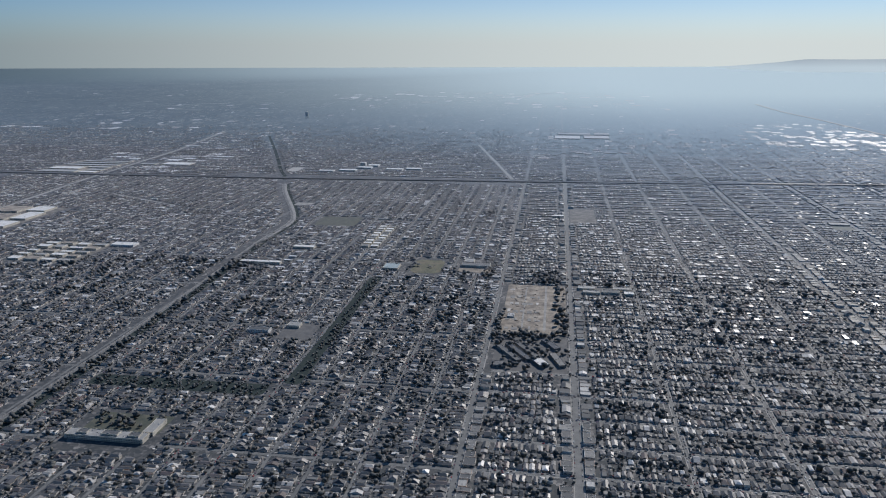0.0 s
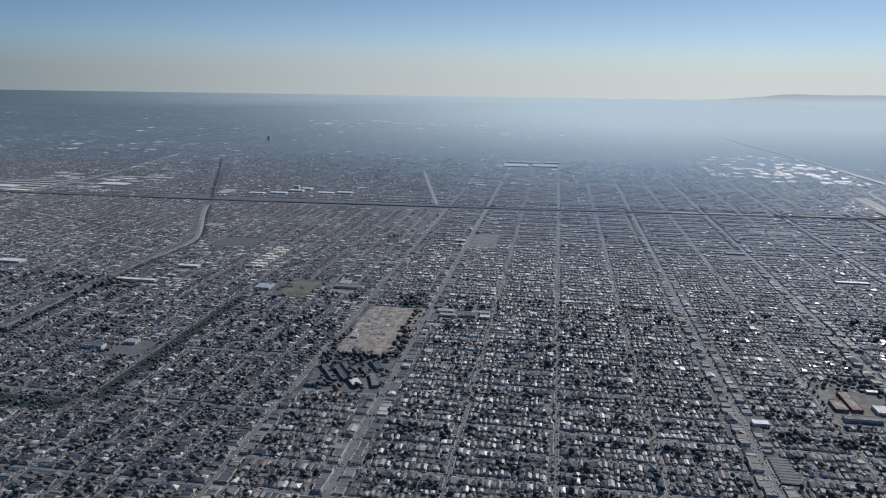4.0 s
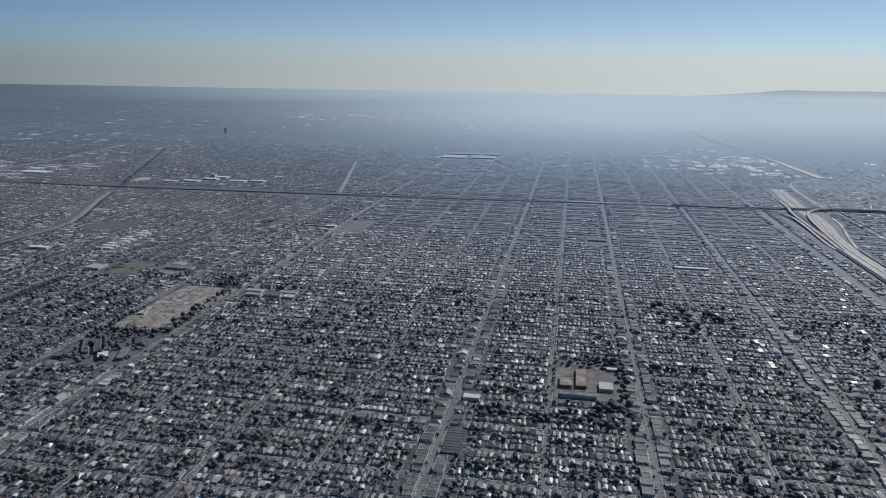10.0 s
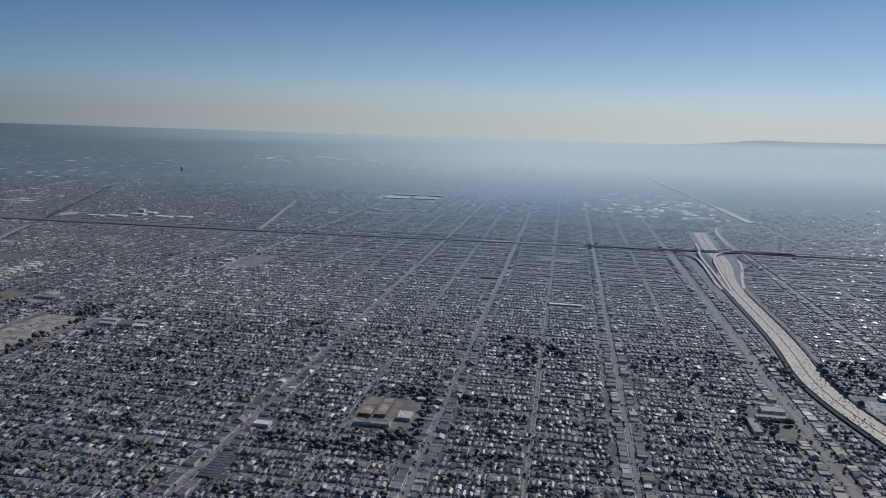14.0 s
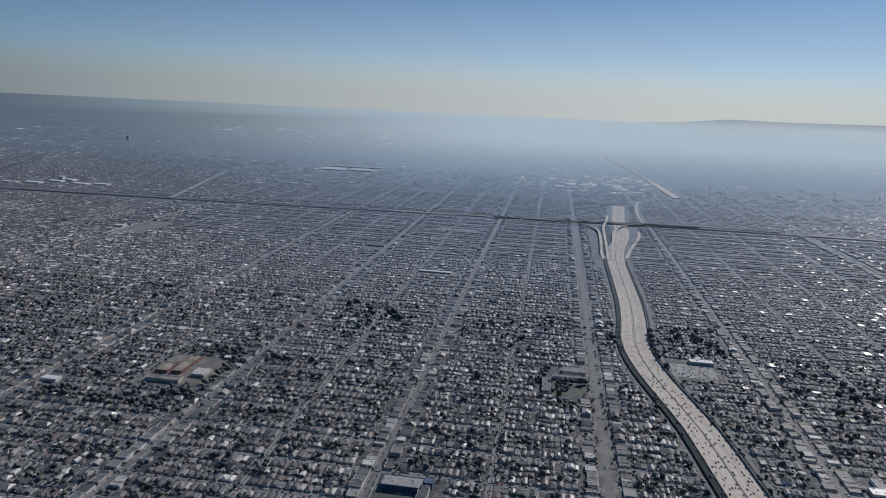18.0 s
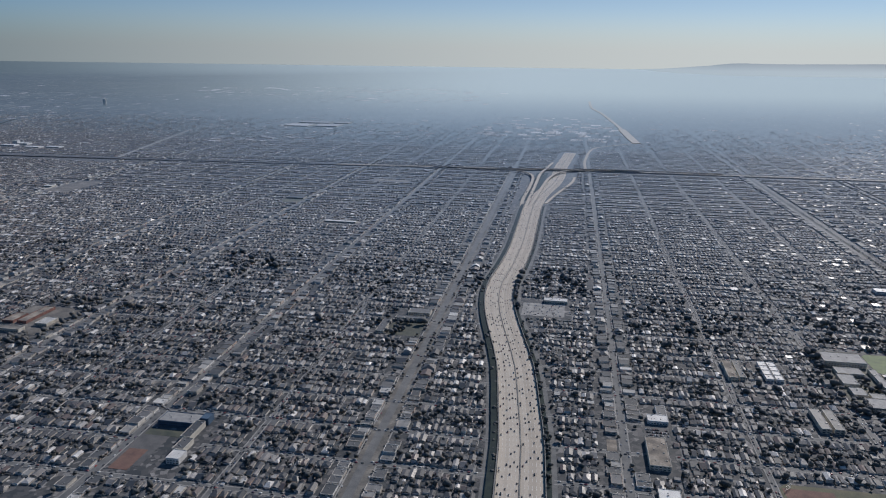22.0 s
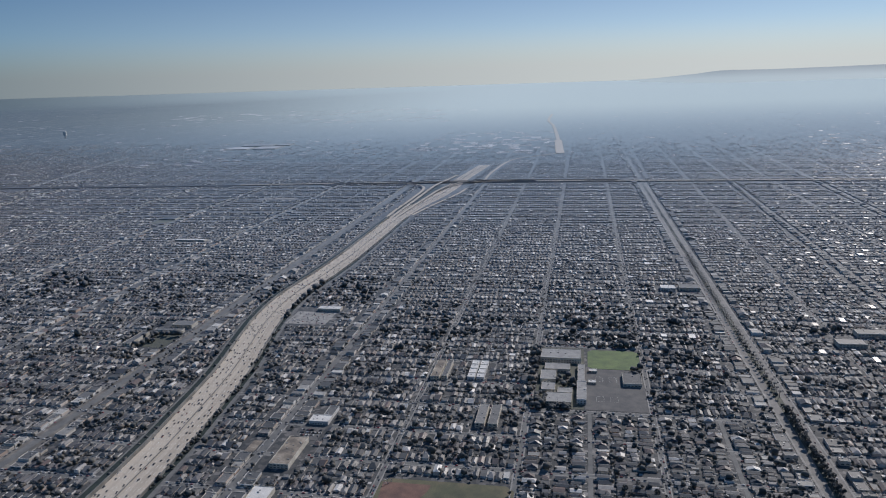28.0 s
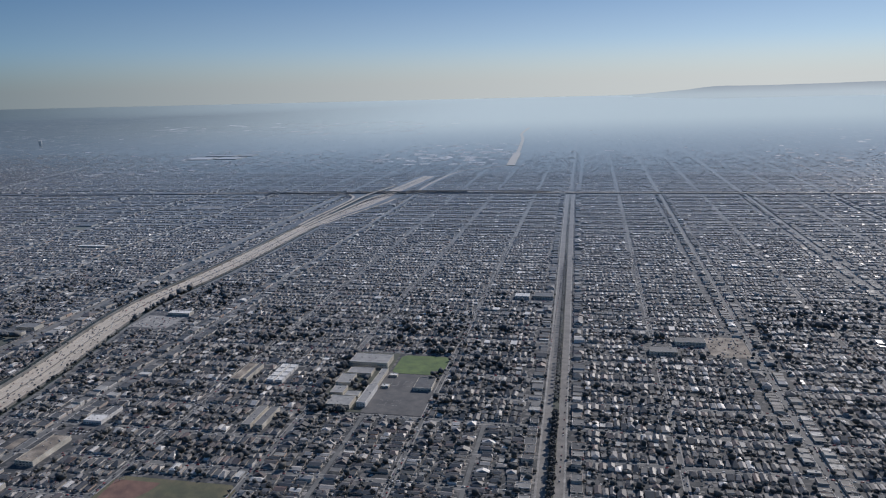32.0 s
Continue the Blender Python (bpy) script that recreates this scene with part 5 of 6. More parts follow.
# ---- ball field ----
plot("ball_field", 629.0, 676.0, 274.0, 312.0, M_DRYTURF, "dry green ball field with worn edges", "field", 0.06, 3.0)
inf = Shape()
inf.put([(630.2, 309.4, 0.085)] + [(630.2 + 17 * math.cos(a), 309.4 - 17 * math.sin(a), 0.085) for a in np.linspace(0, 1.5, 14)], [tuple(range(15))[::-1]])
tagged(new("infield", inf.mesh("infield", M_RED)), "reddish clay baseball infield", "infield", kind="structure")
bs = thing("backstop", 632.0, 308.4, 0, "tall wire baseball backstop behind home plate", "backstop", turn=45)
for x in (-1.6, 0, 1.6):
    part("post", Shape().tube((x, 0, -0.1), (x, 0, 2.0), 0.06, 0.05, 6), M_METAL, bs)
for z in (0.5, 1.2, 1.95):
    part("rail", Shape().box(-1.6, 1.6, -0.04, 0.04, z - 0.04, z + 0.04), M_METAL, bs)

# ---- long white building, pale blocks, halls ----
plot("parking_lot", -214.0, -176.0, 281.0, 298.0, M_SCRUB, "dark planted yard behind a long building", "yard", 0.05)
building("long_building", -216.5, -178.0, 272.0, 278.0, 2.2, wall=M_CREAM, roof=M_PALE, label="very long grey-roofed institutional block", category="building", units=9, panes=30)
for k, (u, w) in enumerate(((-211.0, 5.0), (-199.0, 8.0), (-186.0, 5.5))):
    building("roof_storey", u, u + w, 273.2, 276.8, 2.95, wall=M_CREAM, roof=M_FLAT, label="raised pale upper storey of the long building", category="building", units=1, panes=5)
building("end_block", -182.0, -177.0, 279.0, 292.0, 2.0, wall=M_CREAM, roof=M_FLAT, label="pale end block joined behind the long building", category="building", units=2, panes=4)
building("depot", 586.0, 593.6, 312.6, 333.6, 1.9, wall=M_CREAM, roof=M_DIRT, label="long tan-roofed depot with roof vents", category="depot", units=9, panes=5)
building("market_hall", 588.4, 596.6, 347.6, 353.4, 1.5, wall=M_WHITE, roof=M_WHITE, label="white flat-roofed market hall on the avenue", category="market", units=4, panes=7)
building("market_wing", 592.6, 596.6, 353.8, 362.4, 1.4, wall=M_WHITE, roof=M_FLAT, label="narrow wing of the white market", category="market", units=2, panes=4)
plot("parking_lot", 586.4, 596.4, 334.6, 346.8, M_ASPHALT, "asphalt car park beside the market", "car park", 0.055)
building("warehouse", 587.2, 594.6, 289.0, 298.4, 1.6, wall=M_CREAM, roof=M_WHITE, label="white-roofed warehouse beside the avenue", category="warehouse", units=3, panes=5)
plot("bare_lot", 571.4, 575.2, 323.0, 332.0, M_DIRT, "bare tan empty lot", "lot", 0.055)
plot("parking_lot", 529.0, 553.5, 466.0, 488.0, M_PAVE, "broad asphalt yard beside the freeway", "car park", 0.055)
building("yard_hall", 541.0, 555.0, 489.2, 495.0, 1.7, wall=M_CREAM, roof=M_WHITE, label="pale long hall behind the asphalt yard", category="hall", units=3, panes=9)
building("church_hall", 205.2, 213.4, 371.0, 376.0, 1.6, wall=M_WHITE, roof=M_WHITE, label="bright white hall beside the avenue", category="hall", units=1, panes=6)
plot("parking_lot", 205.0, 214.6, 376.6, 382.0, M_ASPHALT, "small asphalt car park", "car park", 0.055)
building("hall", 823.0, 836.4, 458.4, 466.0, 2.1, wall=M_CREAM, roof=M_FLAT, label="broad grey-roofed hall with a dark front", category="hall", units=4, panes=8)
building("hall", 836.8, 851.6, 474.0, 481.4, 2.2, wall=M_CREAM, roof=M_FLAT, label="long grey-roofed hall beside a dirt lot", category="hall", units=4, panes=9)
plot("bare_lot", 852.6, 871.8, 460.0, 490.0, M_DIRT, "pale bare lot with scattered shrubs", "lot", 0.055, 3.0)
for u0, u1, v0, v1, z, rf, lab in ((629.2, 633.4, 397.0, 417.0, 1.9, M_DIRT, "long tan-roofed apartment block"), (634.2, 636.8, 398.0, 417.0, 1.9, M_FLAT, "long grey-roofed apartment block"),
                                   (656.2, 660.0, 353.2, 371.0, 1.9, M_FLAT, "long grey-roofed apartment block"), (661.4, 665.2, 353.4, 371.0, 1.9, M_FLAT, "long grey-roofed apartment block"),
                                   (466.0, 478.4, 452.0, 459.6, 2.0, M_FLAT, "broad school block beside the wide avenue"), (455.0, 459.4, 421.0, 440.0, 1.9, M_FLAT, "long school block with a grey roof"), (460.6, 477.0, 443.0, 447.0, 1.8, M_FLAT, "narrow school block facing a grassy court"),
                                   (-71.0, -48.0, 566.0, 574.0, 1.8, M_FLAT, "wide grey-roofed school block"), (-70.0, -62.0, 576.0, 586.0, 1.7, M_FLAT, "school side wing with a flat roof")):
    building("apartment_block" if "apartment" in lab else "school_block", u0, u1, v0, v1, z, wall=M_CREAM, roof=rf, label=lab, category="apartments" if "apartment" in lab else "school building", units=3, panes=max(2, int((u1 - u0) / 1.3)))
plot("school_lawn", 460.4, 478.2, 421.6, 442.0, M_SCRUB, "dry grassy school court", "lawn", 0.05)
plot("schoolyard", -72.5, -46.5, 553.0, 565.0, M_DIRT, "tan schoolyard", "schoolyard", 0.05)
for i in range(2):
    for j in range(4):
        building("white_unit", 646.2 + 4.3 * i, 649.6 + 4.3 * i, 399.0 + 5.2 * j, 403.6 + 5.2 * j, 1.6, wall=M_WHITE, roof=M_WHITE, label="small bright white-roofed apartment unit", category="apartments", group="white apartment units", units=1, panes=2)
for i in range(9):
    c = thing("carport", 207.8, 317.4 + 2.5 * i, 0, "dark flat carport roof on steel posts", "carport", "carport rows")
    part("roof", Shape().slab(-4.2, 4.2, -0.8, 0.8, 0.72, 0.84, 0.03), M_SOLAR, c)
    for x in (-3.9, -1.3, 1.3, 3.9):
        part("post", Shape().tube((x, 0, -0.1), (x, 0, 0.75), 0.06, 0.06, 6), M_METAL, c)
building("pale_block", -254.0, -219.5, 552.0, 557.6, 1.8, wall=M_CREAM, roof=M_WHITE, label="long white-roofed block by the rail line", category="building", units=5, panes=16)
building("pale_block", -226.0, -207.0, 602.0, 609.0, 1.8, wall=M_CREAM, roof=M_WHITE, label="white-roofed block set among dark trees", category="building", units=4, panes=9)
for i in range(2):
    for j in range(9):
        building("pale_unit", -167.0 + 8.6 * i, -160.4 + 8.6 * i, 613.5 + 9 * j, 619.5 + 9 * j, 1.7, wall=M_CREAM, roof=M_WHITE if (i + j) % 3 else M_FLAT, label="pale flat-roofed industrial unit in a row", category="industrial unit", group="rows of pale units", units=1, panes=3)
building("pale_hall", 747.0, 756.0, 548.4, 556.0, 2.0, wall=M_WHITE, roof=M_WHITE, label="bright white-roofed hall near the boulevard", category="hall", units=2, panes=6)
building("pale_hall", 758.6, 771.0, 550.0, 559.0, 2.0, wall=M_CREAM, roof=M_FLAT, label="grey-roofed hall near the boulevard", category="hall", units=3, panes=7)

# pale plant and stores at the western edge
r8 = np.random.default_rng(8)
plot("plant_yard", -455.0, -391.0, 531.0, 596.0, M_SOIL, "tan yard between the sheds of the plant", "yard", 0.04)
for j in range(5):
    for i in range(4):
        u, v = -453.0 + 15.4 * i, 534.0 + 12.4 * j
        building("plant_shed", u, u + float(r8.uniform(9, 14)), v, v + float(r8.uniform(4.5, 8.5)), float(r8.uniform(1.2, 2.2)), wall=M_CREAM, roof=(M_WHITE, M_DIRT, M_WHITE, M_PALE)[(i + 2 * j) % 4], label="long pale factory shed in a tight row", category="factory shed", group="sheds of the pale plant", units=2, panes=5)
plot("stores_yard", -603.0, -533.0, 629.0, 731.0, M_SOIL, "tan yard round the great stores", "yard", 0.04)
for u0, u1, v0, v1 in ((-601, -570, 632, 650), (-566, -536, 634, 658), (-600, -560, 664, 690), (-556, -538, 668, 700), (-601, -572, 700, 726), (-566, -544, 706, 728)):
    building("store_hall", u0, u1, v0, v1, 1.9, wall=M_CREAM, roof=M_WHITE if u0 > -600 else M_DIRT, label="great pale flat-roofed store hall", category="store", group="great stores", units=5, panes=8)
building("market_hall", -391.0, -369.0, 586.0, 596.0, 1.7, wall=M_WHITE, roof=M_WHITE, label="wide white-roofed market among the houses", category="market", units=4, panes=9)
plot("college_yard", 19.5, 60.5, 509.5, 527.5, M_ASPHALT, "grey paved yard between low blocks", "yard", 0.05)
for u0, u1, v0, v1, rf in ((21, 33, 520, 526, M_FLAT), (24, 36, 511, 516, M_FLAT), (38, 50, 513, 519, M_FLAT), (46, 59, 521, 526, M_FLAT), (53, 60, 511, 517, M_WHITE)):
    building("college_block", u0, u1, v0, v1, 1.6, wall=M_CREAM, roof=rf, label="low flat-roofed college block round a yard", category="school building", group="college blocks", units=2, panes=6)
plot("parking_lot", -165.4, -143.6, 400.0, 425.5, M_ASPHALT, "worn asphalt yard beside the planted strip", "car park", 0.05)
building("store", -164.0, -156.0, 418.0, 424.6, 1.6, wall=M_CREAM, roof=M_PALE, label="low store on the asphalt yard", category="store", units=2, panes=4)
building("hall", -186.0, -172.0, 407.0, 412.6, 2.0, wall=M_WHITE, roof=M_FLAT, label="white-walled hall with a grey roof", category="hall", units=3, panes=8)
road("arterial", Shape().strip(dense(ARTERIAL, 40), -2.6, 2.6, -0.3, 0.12), M_PAVE, "broad pale arterial road running away through stores")
road("slip_road", Shape().strip([(-532, 815), (-475, 787), (-418, 758)], -1.5, 1.5, -0.3, 0.10), M_PAVE, "short pale road cutting across the blocks")

# long halls and a clinic beyond the cross freeway
plot("halls_yard", -741.0, -647.0, 952.0, 1063.0, M_DIRT, "pale yard between long industrial halls", "yard", 0.05)
for u0, u1, v0, v1 in ((-738, -680, 954, 972), (-674, -648, 953, 966), (-672, -649, 971, 986), (-738, -690, 980, 1000), (-684, -652, 994, 1008), (-736, -650, 1014, 1026), (-732, -648, 1034, 1044), (-728, -650, 1050, 1060), (-591, -546, 1036, 1060), (-624, -600, 1034, 1046)):
    building("long_hall", u0, u1, v0, v1, 1.0, wall=M_CREAM, roof=(M_WHITE, M_PALE)[int(v0) // 2 % 2], label="long low pale-roofed industrial hall", category="industrial hall", group="long industrial halls", units=4, panes=8)
for u0, u1, v0, v1, z in ((-334, -312, 1009, 1019, 1.3), (-306, -281, 1016, 1028, 1.6), (-286, -264, 1040, 1052, 2.0), (-287, -279, 1066, 1073, 5.0), (-274, -258, 1060, 1072, 2.2), (-240, -216, 1031, 1043, 1.8), (-212, -190, 1040, 1052, 1.6)):
    building("clinic_block", u0, u1, v0, v1, z, wall=M_WHITE, roof=M_WHITE, label="tall white clinic tower" if z > 4 else "white flat-roofed clinic block", category="clinic", group="clinic blocks", units=3, panes=7)
plot("rail_yard", -383.0, -365.0, 1005.0, 1041.0, M_DRIVE, "pale paved yard beside the rail corridor", "yard", 0.05)
plot("bare_lot", -289.5, -268.5, 780.5, 795.5, M_PAVE, "pale bare slab beside the rail corridor", "lot", 0.05)

# works beside the dirt lot: long sheds set askew
for k, (u, v, w, d, t, rf) in enumerate(((-22, 396, 3.4, 24, 32, M_FLAT), (-16.5, 399, 3.4, 26, 32, M_SOLAR), (-11, 401, 3.4, 26, 32, M_FLAT), (-4, 386, 6, 12, 32, M_WHITE), (6, 390, 4, 18, 20, M_FLAT), (2, 412, 4, 16, 32, M_SOLAR), (-26, 380, 7, 6, 0, M_FLAT))):
    building("shed", u - w / 2, u + w / 2, v - d / 2, v + d / 2, 1.5, wall=M_WALLC, roof=rf, label="long dark industrial shed set askew", category="shed", group="works sheds", units=3, panes=3, turn=t)
plot("works_yard", -30.5, 11.5, 373.0, 423.5, M_ASPHALT, "dark worn yard of the works", "yard", 0.04)

# ---- dirt lot under clearance ----
plot("dirt_lot", -30.0, 11.5, 430.0, 526.5, M_DIRT, "cleared tan construction lot with dirt mounds", "lot", 0.06, 1.5)
tagged(new("haul_road", Shape().box(-3.0, -1.4, 436, 525, -0.1, 0.085).mesh("haul_road", M_PAVE)), "pale graded track across the cleared lot", "track", kind="structure")
tagged(new("haul_road", Shape().box(-17.0, -15.9, 440, 522, -0.1, 0.085).mesh("haul_road", M_PAVE)), "pale graded track across the cleared lot", "track", kind="structure")
r6 = np.random.default_rng(6)
for k in range(26):
    w, d = float(r6.uniform(1.2, 3.6)), float(r6.uniform(2.0, 6.0))
    ob = tagged(new("foundation_slab", Shape().slab(-w / 2, w / 2, -d / 2, d / 2, -0.1, 0.12, 0.03).mesh("foundation_slab", (M_PAVE, M_DRIVE, M_WALLC)[k % 3])), "bare concrete slab left on the cleared lot", "concrete slab", "slabs on the cleared lot")
    ob.matrix_basis = pose(float(-26 + 4.6 * (k % 5) + r6.uniform(-0.7, 0.7)), float(438 + 15.5 * (k // 5) + r6.uniform(-2, 2)), 0.06)
heap = Shape()
r5 = np.random.default_rng(5)
tv = ICO_V * r5.uniform(0.8, 1.2, (len(ICO_V), 1))
heap.put([(p[0], p[1], max(-0.1, p[2] * 0.55)) for p in tv], [tuple(q) for q in ICO_F])
heap_mesh = heap.mesh("dirt_mound", M_DIRT)
for k in range(46):
    ob = tagged(new("dirt_mound", heap_mesh), "low tan dirt mound on the cleared lot", "dirt mound", "dirt mounds")
    ob.matrix_basis = pose(float(r5.uniform(-28, -4)), float(r5.uniform(440, 520)), 0.06, 0, 0, 40 * k) @ Matrix.Diagonal((float(r5.uniform(0.5, 1.7)), float(r5.uniform(0.5, 1.5)), float(r5.uniform(0.5, 1.3)), 1))
for k in range(3):
    building("site_trailer", -26.6, -22.2, 456.4 + 2.1 * k, 458.0 + 2.1 * k, 1.0, wall=M_WHITE, roof=M_WHITE, label="white site trailer on the cleared lot", category="trailer", group="site trailers", units=1, panes=4)

# ---- park, pool, lots further off ----
plot("park_field", -110.0, -86.0, 546.0, 583.0, M_DRYTURF, "sunlit yellow-green park field", "field", 0.06, 4.0)
building("pool_house", -132.6, -120.4, 550.5, 564.0, 1.6, wall=M_CREAM, roof=M_WATER, label="hall with a pale blue roof beside the park", category="hall", units=1, panes=6)
for name, mat, lab in (("lot_a", M_SOIL, "wide bare tan lot"), ("field_a", M_SCRUB, "dark grassy open field"), ("lot_d", M_DIRT, "pale open lot among houses"), ("lot_e", M_DIRT, "pale open lot near the freeway"), ("lot_f", M_DRYTURF, "dry green sports field"), ("green", M_IVY, "dark planted power-line strip"), ("line_strip", M_IVY, "dark planted power-line strip")):
    a, b, c, d = PLOTS[name]
    plot("open_field", a + 0.6, b - 0.6, c + 0.6, d - 0.6, mat, lab, "field", 0.05, 1.5)
building("store", 2.0, 12.0, 756.0, 764.0, 1.9, wall=M_CREAM, roof=M_WHITE, label="white-roofed store beside the bare lot", category="store", units=3, panes=5)
building("school_block", 344, 372, 666, 672, 1.2, wall=M_CREAM, roof=M_WHITE, label="pale school block on an open lot", category="school building", units=4, panes=12)
building("school_block", 273, 291, 758, 768, 1.2, wall=M_CREAM, roof=M_FLAT, label="school block beside a green field", category="school building", units=4, panes=9)

# ---- pylons along the grassy strip ----
def pylon(x, y, turn):
    p = thing("pylon", x, y, 0, "tall grey steel lattice power pylon", "pylon", "power pylons", turn)
    for sx in (-1, 1):
        for sy in (-1, 1):
            part("leg", Shape().tube((sx * 0.9, sy * 0.9, -0.1), (sx * 0.16, sy * 0.16, 7.4), 0.08, 0.05, 6), M_METAL, p)
    for z in (4.9, 5.9, 6.9):
        part("crossarm", Shape().box(-2.1, 2.1, -0.07, 0.07, z - 0.07, z + 0.07), M_METAL, p)
    for k in range(6):
        z0, z1 = k * 1.1, k * 1.1 + 1.1
        a, b = 0.9 - 0.1 * z0, 0.9 - 0.1 * z1
        part("brace", Shape().tube((-a, -a, z0), (b, -b, z1), 0.035, 0.035, 4).tube((a, a, z0), (-b, b, z1), 0.035, 0.035, 4), M_METAL, p)


for x, y in ((-245, 333), (-188, 326), (-145, 339), (-136, 395), (-136, 450), (-135, 505)):
    pylon(x, y, 90 if y < 335 else 0)

for u0, u1, v0, v1 in ((0, 48, 1442, 1490), (56, 104, 1450, 1500), (6, 70, 1510, 1545), (78, 108, 1515, 1548)):
    building("factory_hall", u0, u1, v0, v1, 1.2, wall=M_CREAM, roof=M_SHED, label="vast white-roofed factory hall in the far housing", category="factory", group="far factory halls", units=6, panes=12)

# ---- water tower far off ----
wt = thing("water_tower", -615, 1790, 0, "tall white water tower above the far housing", "water tower")
part("tank", Shape().tube((0, 0, 6), (0, 0, 17), 4.2, 4.2, 20), M_WHITE, wt)
part("roof", Shape().tube((0, 0, 17), (0, 0, 18.6), 4.3, 0.3, 20), M_WHITE, wt)
for k in range(6):
    a = k * math.pi / 3
    part("leg", Shape().tube((3.4 * math.cos(a), 3.4 * math.sin(a), -0.3), (3.1 * math.cos(a), 3.1 * math.sin(a), 6.2), 0.3, 0.3, 6), M_WHITE, wt)

# ---- boulevard trees ----
def palm():
    t = thing("palm", 0, 0, -50, "tall slim palm on the boulevard median", "palm tree", "median palms")
    part("trunk", Shape().tube((0, 0, -0.1), (0.05, 0.03, 2.9), 0.10, 0.07, 6), M_BARK, t)
    c = Shape()
    for k in range(16):
        a, drop = k * 2.4, 0.25 + 0.5 * ((k * 0.37) % 1)
        d = Vector((math.cos(a), math.sin(a), 0))
        s = Vector((-d.y, d.x, 0)) * 0.13
        p0, p1, p2 = Vector((0.05, 0.03, 2.85)), Vector((0.05, 0.03, 3.05)) + d * 0.5, Vector((0.05, 0.03, 3.0 - drop)) + d * 0.95
        c.put([p0 - s * 0.3, p0 + s * 0.3, p1 + s, p1 - s, p2], [(0, 1, 2, 3), (3, 2, 4)])
    part("crown", c, M_LEAF, t)
    return t


src = palm()
v, first, k_row = 396.0, True, 0
while v < 640:
    k_row += 1
    m = pose(at_height(BLINE, v) - 0.2 + (0.8 if k_row % 2 else -0.8), v, 0.1, 0, 0, v * 40 % 360) @ Matrix.Diagonal((1.25, 1.25, 0.9 + 0.25 * math.sin(v * 3), 1))
    if first:
        src.matrix_basis, first = m, False
    else:
        copy_thing(src, Matrix()).matrix_basis = m
    v += 2.1 if (v % 37) > 5 else 6.0
for k in range(26):
    v = 300 + 3.3 * k
    t = copy_thing(kinds[k % 5], Matrix())
    t.matrix_basis = pose(at_height(BLINE, v) - 0.2 + 0.4 * math.sin(k * 2.2), v, 0.1, 0, 0, 50 * k) @ Matrix.Diagonal((1.7, 1.7, 1.5, 1))
    tagged(t, "round dark tree on the boulevard median", "tree", "median trees")


# ---- cars ----
def car(kind):
    l, w, hgt = ((1.1, 0.45, 0.36), (1.15, 0.46, 0.42), (1.3, 0.5, 0.46))[kind]
    body = Shape().slab(-w / 2, w / 2, -l / 2, l / 2, 0.07, hgt * 0.62, 0.05)
    c = new("car", body.mesh("car", M_CAR))
    tagged(c, ("small saloon car in the traffic", "hatchback car in the traffic", "tall van-like car in the traffic")[kind], "car", "cars in traffic")
    cab = Shape()
    a, b = (-l * 0.33, l * 0.22) if kind < 2 else (-l * 0.48, l * 0.28)
    cab.put([(-w * 0.46, a, hgt * 0.6), (w * 0.46, a, hgt * 0.6), (w * 0.46, b, hgt * 0.6), (-w * 0.46, b, hgt * 0.6),
             (-w * 0.38, a * 0.8, hgt), (w * 0.38, a * 0.8, hgt), (w * 0.38, b * 0.5, hgt), (-w * 0.38, b * 0.5, hgt)],
            [(4, 5, 6, 7), (0, 1, 5, 4), (1, 2, 6, 5), (2, 3, 7, 6), (3, 0, 4, 7)])
    part("cabin", cab, M_GLASS, c, "dark glazed cabin")
    wheel = Shape().tube((-0.04, 0, 0.1), (0.04, 0, 0.1), 0.1, 0.1, 8).mesh("wheel", M_TYRE)
    for sx in (-1, 1):
        for sy in (-1, 1):
            ob = new("wheel", wheel)
            ob.parent = c
            ob.matrix_basis = pose(sx * w * 0.46, sy * l * 0.3, 0)
    return c


cars = [car(k) for k in range(3)]
spots = []
LEN = np.cumsum([0] + [math.dist(FW[i], FW[i + 1]) for i in range(len(FW) - 1)])
for lane in (-7.6, -6.3, -4.95, -3.6, -2.25, -0.95, 0.95, 2.35, 3.75, 5.15, 6.55, 7.95):
    s = float(rng.uniform(0, 6))
    while s < LEN[-1] - 8:
        i = int(np.searchsorted(LEN, s, "right")) - 1
        t = (s - LEN[i]) / (LEN[i + 1] - LEN[i])
        d = np.subtract(FW[i + 1], FW[i])
        d = d / np.linalg.norm(d)
        p = np.array(FW[i]) * (1 - t) + np.array(FW[i + 1]) * t + np.array((d[1], -d[0])) * lane
        spots.append((p[0], p[1], math.degrees(math.atan2(-d[0], d[1])) + (180 if lane < 0 else 0), 0.10))
        s += float(rng.gamma(2.0, 4.4 if lane < 0 else 5.2)) + 1.8
spots = [p for p in spots if 262 < p[1]]
spots.sort(key=lambda p: p[1])
close, rest = spots[:200], spots[200:]
for k, (x, y, a, z) in enumerate(close):
    c = cars[k] if k < 3 else copy_thing(cars[(k * 5) % 3], Matrix())
    c.matrix_basis = pose(x, y, z, 0, 0, a)

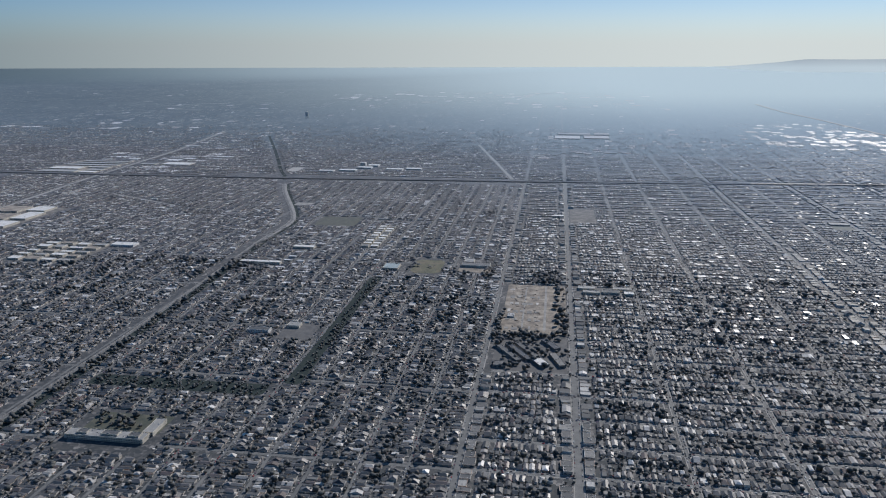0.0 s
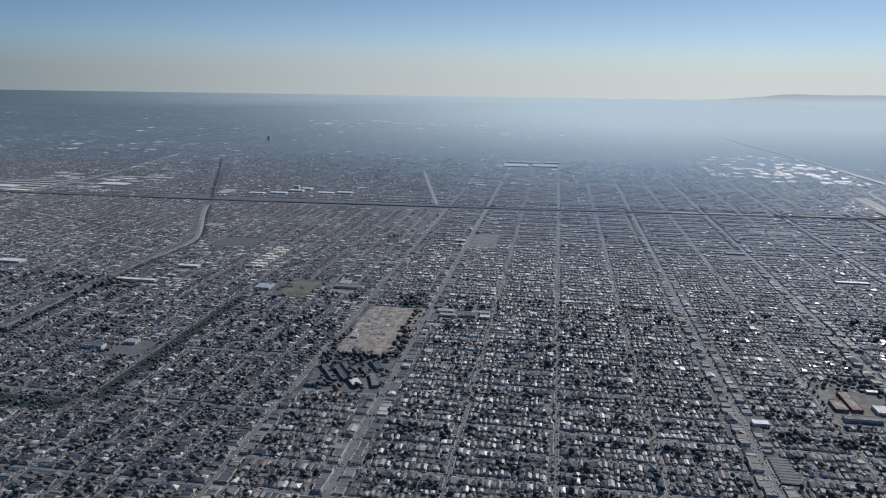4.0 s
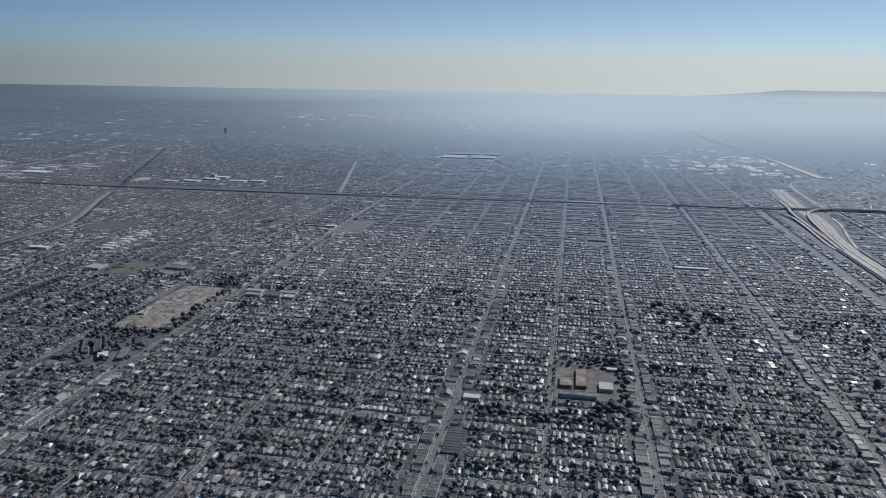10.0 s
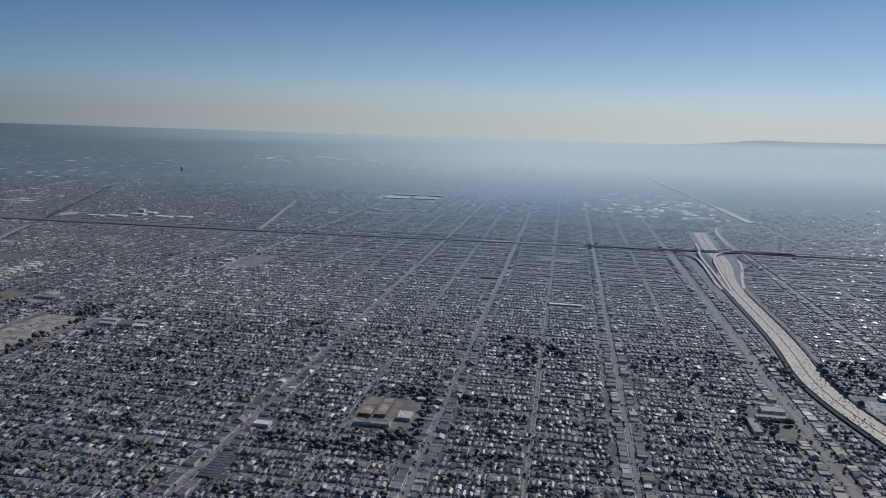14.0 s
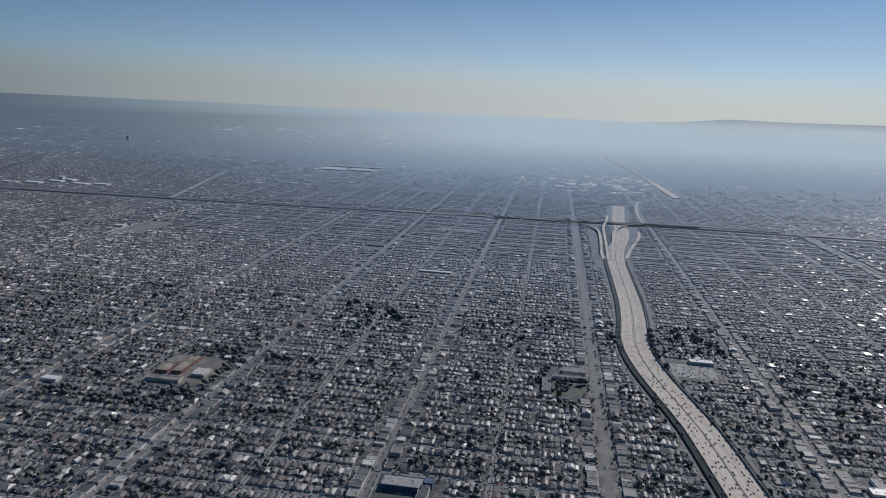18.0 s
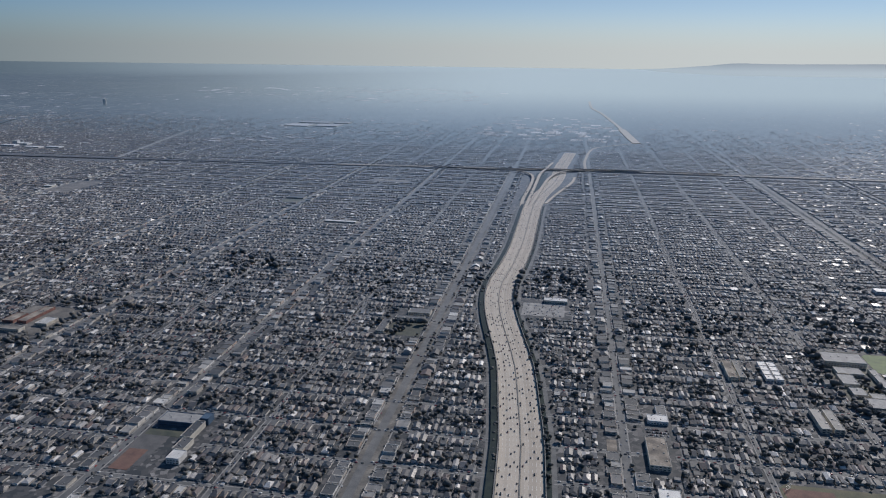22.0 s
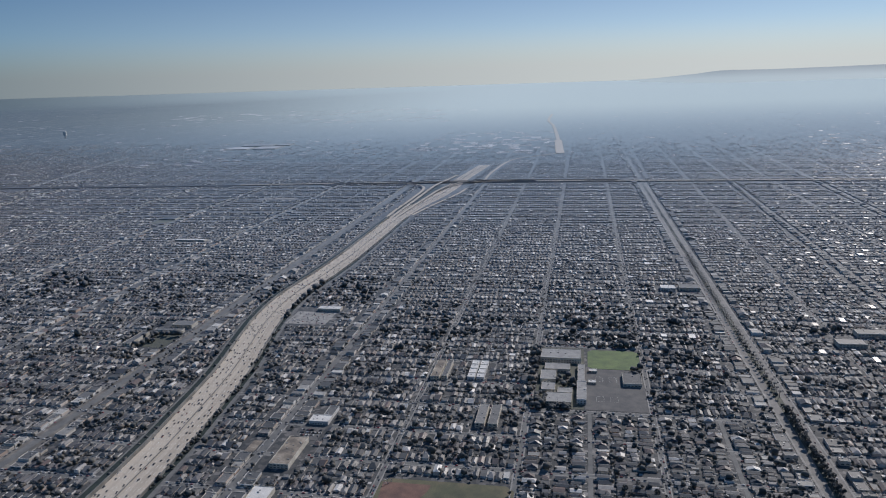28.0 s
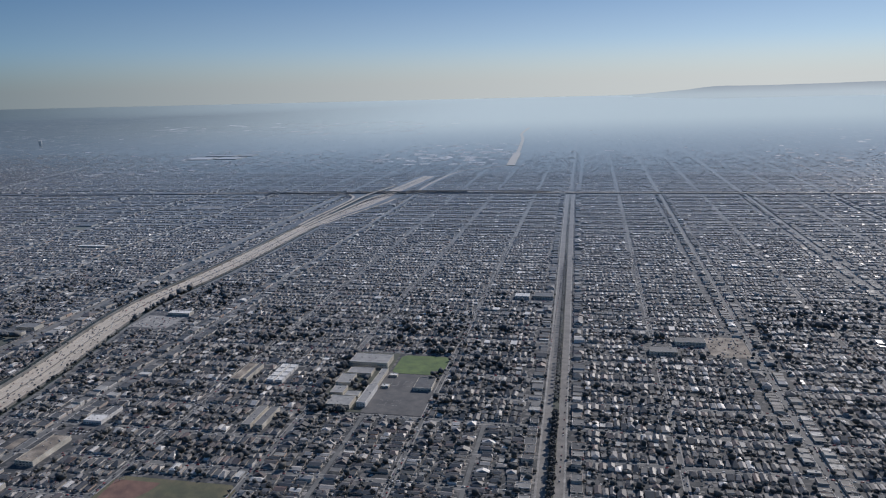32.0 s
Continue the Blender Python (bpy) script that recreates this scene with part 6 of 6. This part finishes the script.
# parked and far cars, joined
for u, w in AVENUES[:24]:
    for side in (-1, 1):
        v = 235.0 + max(0, u) * 0.08
        while v < 700:
            v += float(rng.gamma(1.4, 2.6)) + 1.2
            if seen(u, v):
                rest.append((u + side * (w / 2 - 0.32), v, 0 if side > 0 else 180, 0.05))
for v in STREETS[:16]:
    for side in (-1, 1):
        u = -25.0
        while u < 925:
            u += float(rng.gamma(1.4, 2.2)) + 1.2
            if seen(u, v) and free(u, v):
                rest.append((u, v + side * 0.68, 90, 0.035))
for u in WEST_LANES[:12]:
    for side in (-1, 1):
        v = 250.0
        while v < 560:
            v += float(rng.gamma(1.4, 2.2)) + 1.2
            if seen(u, v) and free(u, v):
                rest.append((u + side * 0.68, v, 0, 0.035))
for x, y, w, d, hh, turned, pick in lots:
    if y < 400 and 0.3 < pick < 0.75 and w > 1.5:
        rest.append((x + w * 0.5 + 0.25, y - 1.2, 0, 0.0) if not turned else (x - 1.2, y + w * 0.5 + 0.25, 90, 0.0))
for a, b, c, d in (PLOTS["lot_b"], (529, 553, 467, 487), (853, 871, 461, 489)):
    for k in range(60):
        rest.append((float(rng.uniform(a + 1, b - 1)), c + 1 + 2.2 * int(rng.integers(0, max(1, int((d - c - 2) / 2.2) + 1))), 0, 0.06))
rest = np.array(rest)
tv = np.array([(-0.22, -0.55, 0.05), (0.22, -0.55, 0.05), (0.22, 0.55, 0.05), (-0.22, 0.55, 0.05), (-0.22, -0.55, 0.22), (0.22, -0.55, 0.22), (0.22, 0.55, 0.22), (-0.22, 0.55, 0.22), (-0.18, -0.32, 0.36), (0.18, -0.32, 0.36), (0.18, 0.2, 0.36), (-0.18, 0.2, 0.36)])
tf = [(8, 9, 10), (8, 10, 11)]
for r_ in (0, 4):
    for i in range(4):
        j = (i + 1) % 4
        tf += [(r_ + i, r_ + j, r_ + 4 + j), (r_ + i, r_ + 4 + j, r_ + 4 + i)]
a = np.radians(rest[:, 2])[:, None]
v = np.stack([rest[:, 0:1] + np.cos(a) * tv[:, 0] - np.sin(a) * tv[:, 1], rest[:, 1:2] + np.sin(a) * tv[:, 0] + np.cos(a) * tv[:, 1], rest[:, 3:4] + tv[:, 2]], -1).reshape(-1, 3)
bulk("parked_cars", v, repeat(len(tv), tf, len(rest)), None, [M_CAR], "small parked cars along streets and far traffic", "cars")
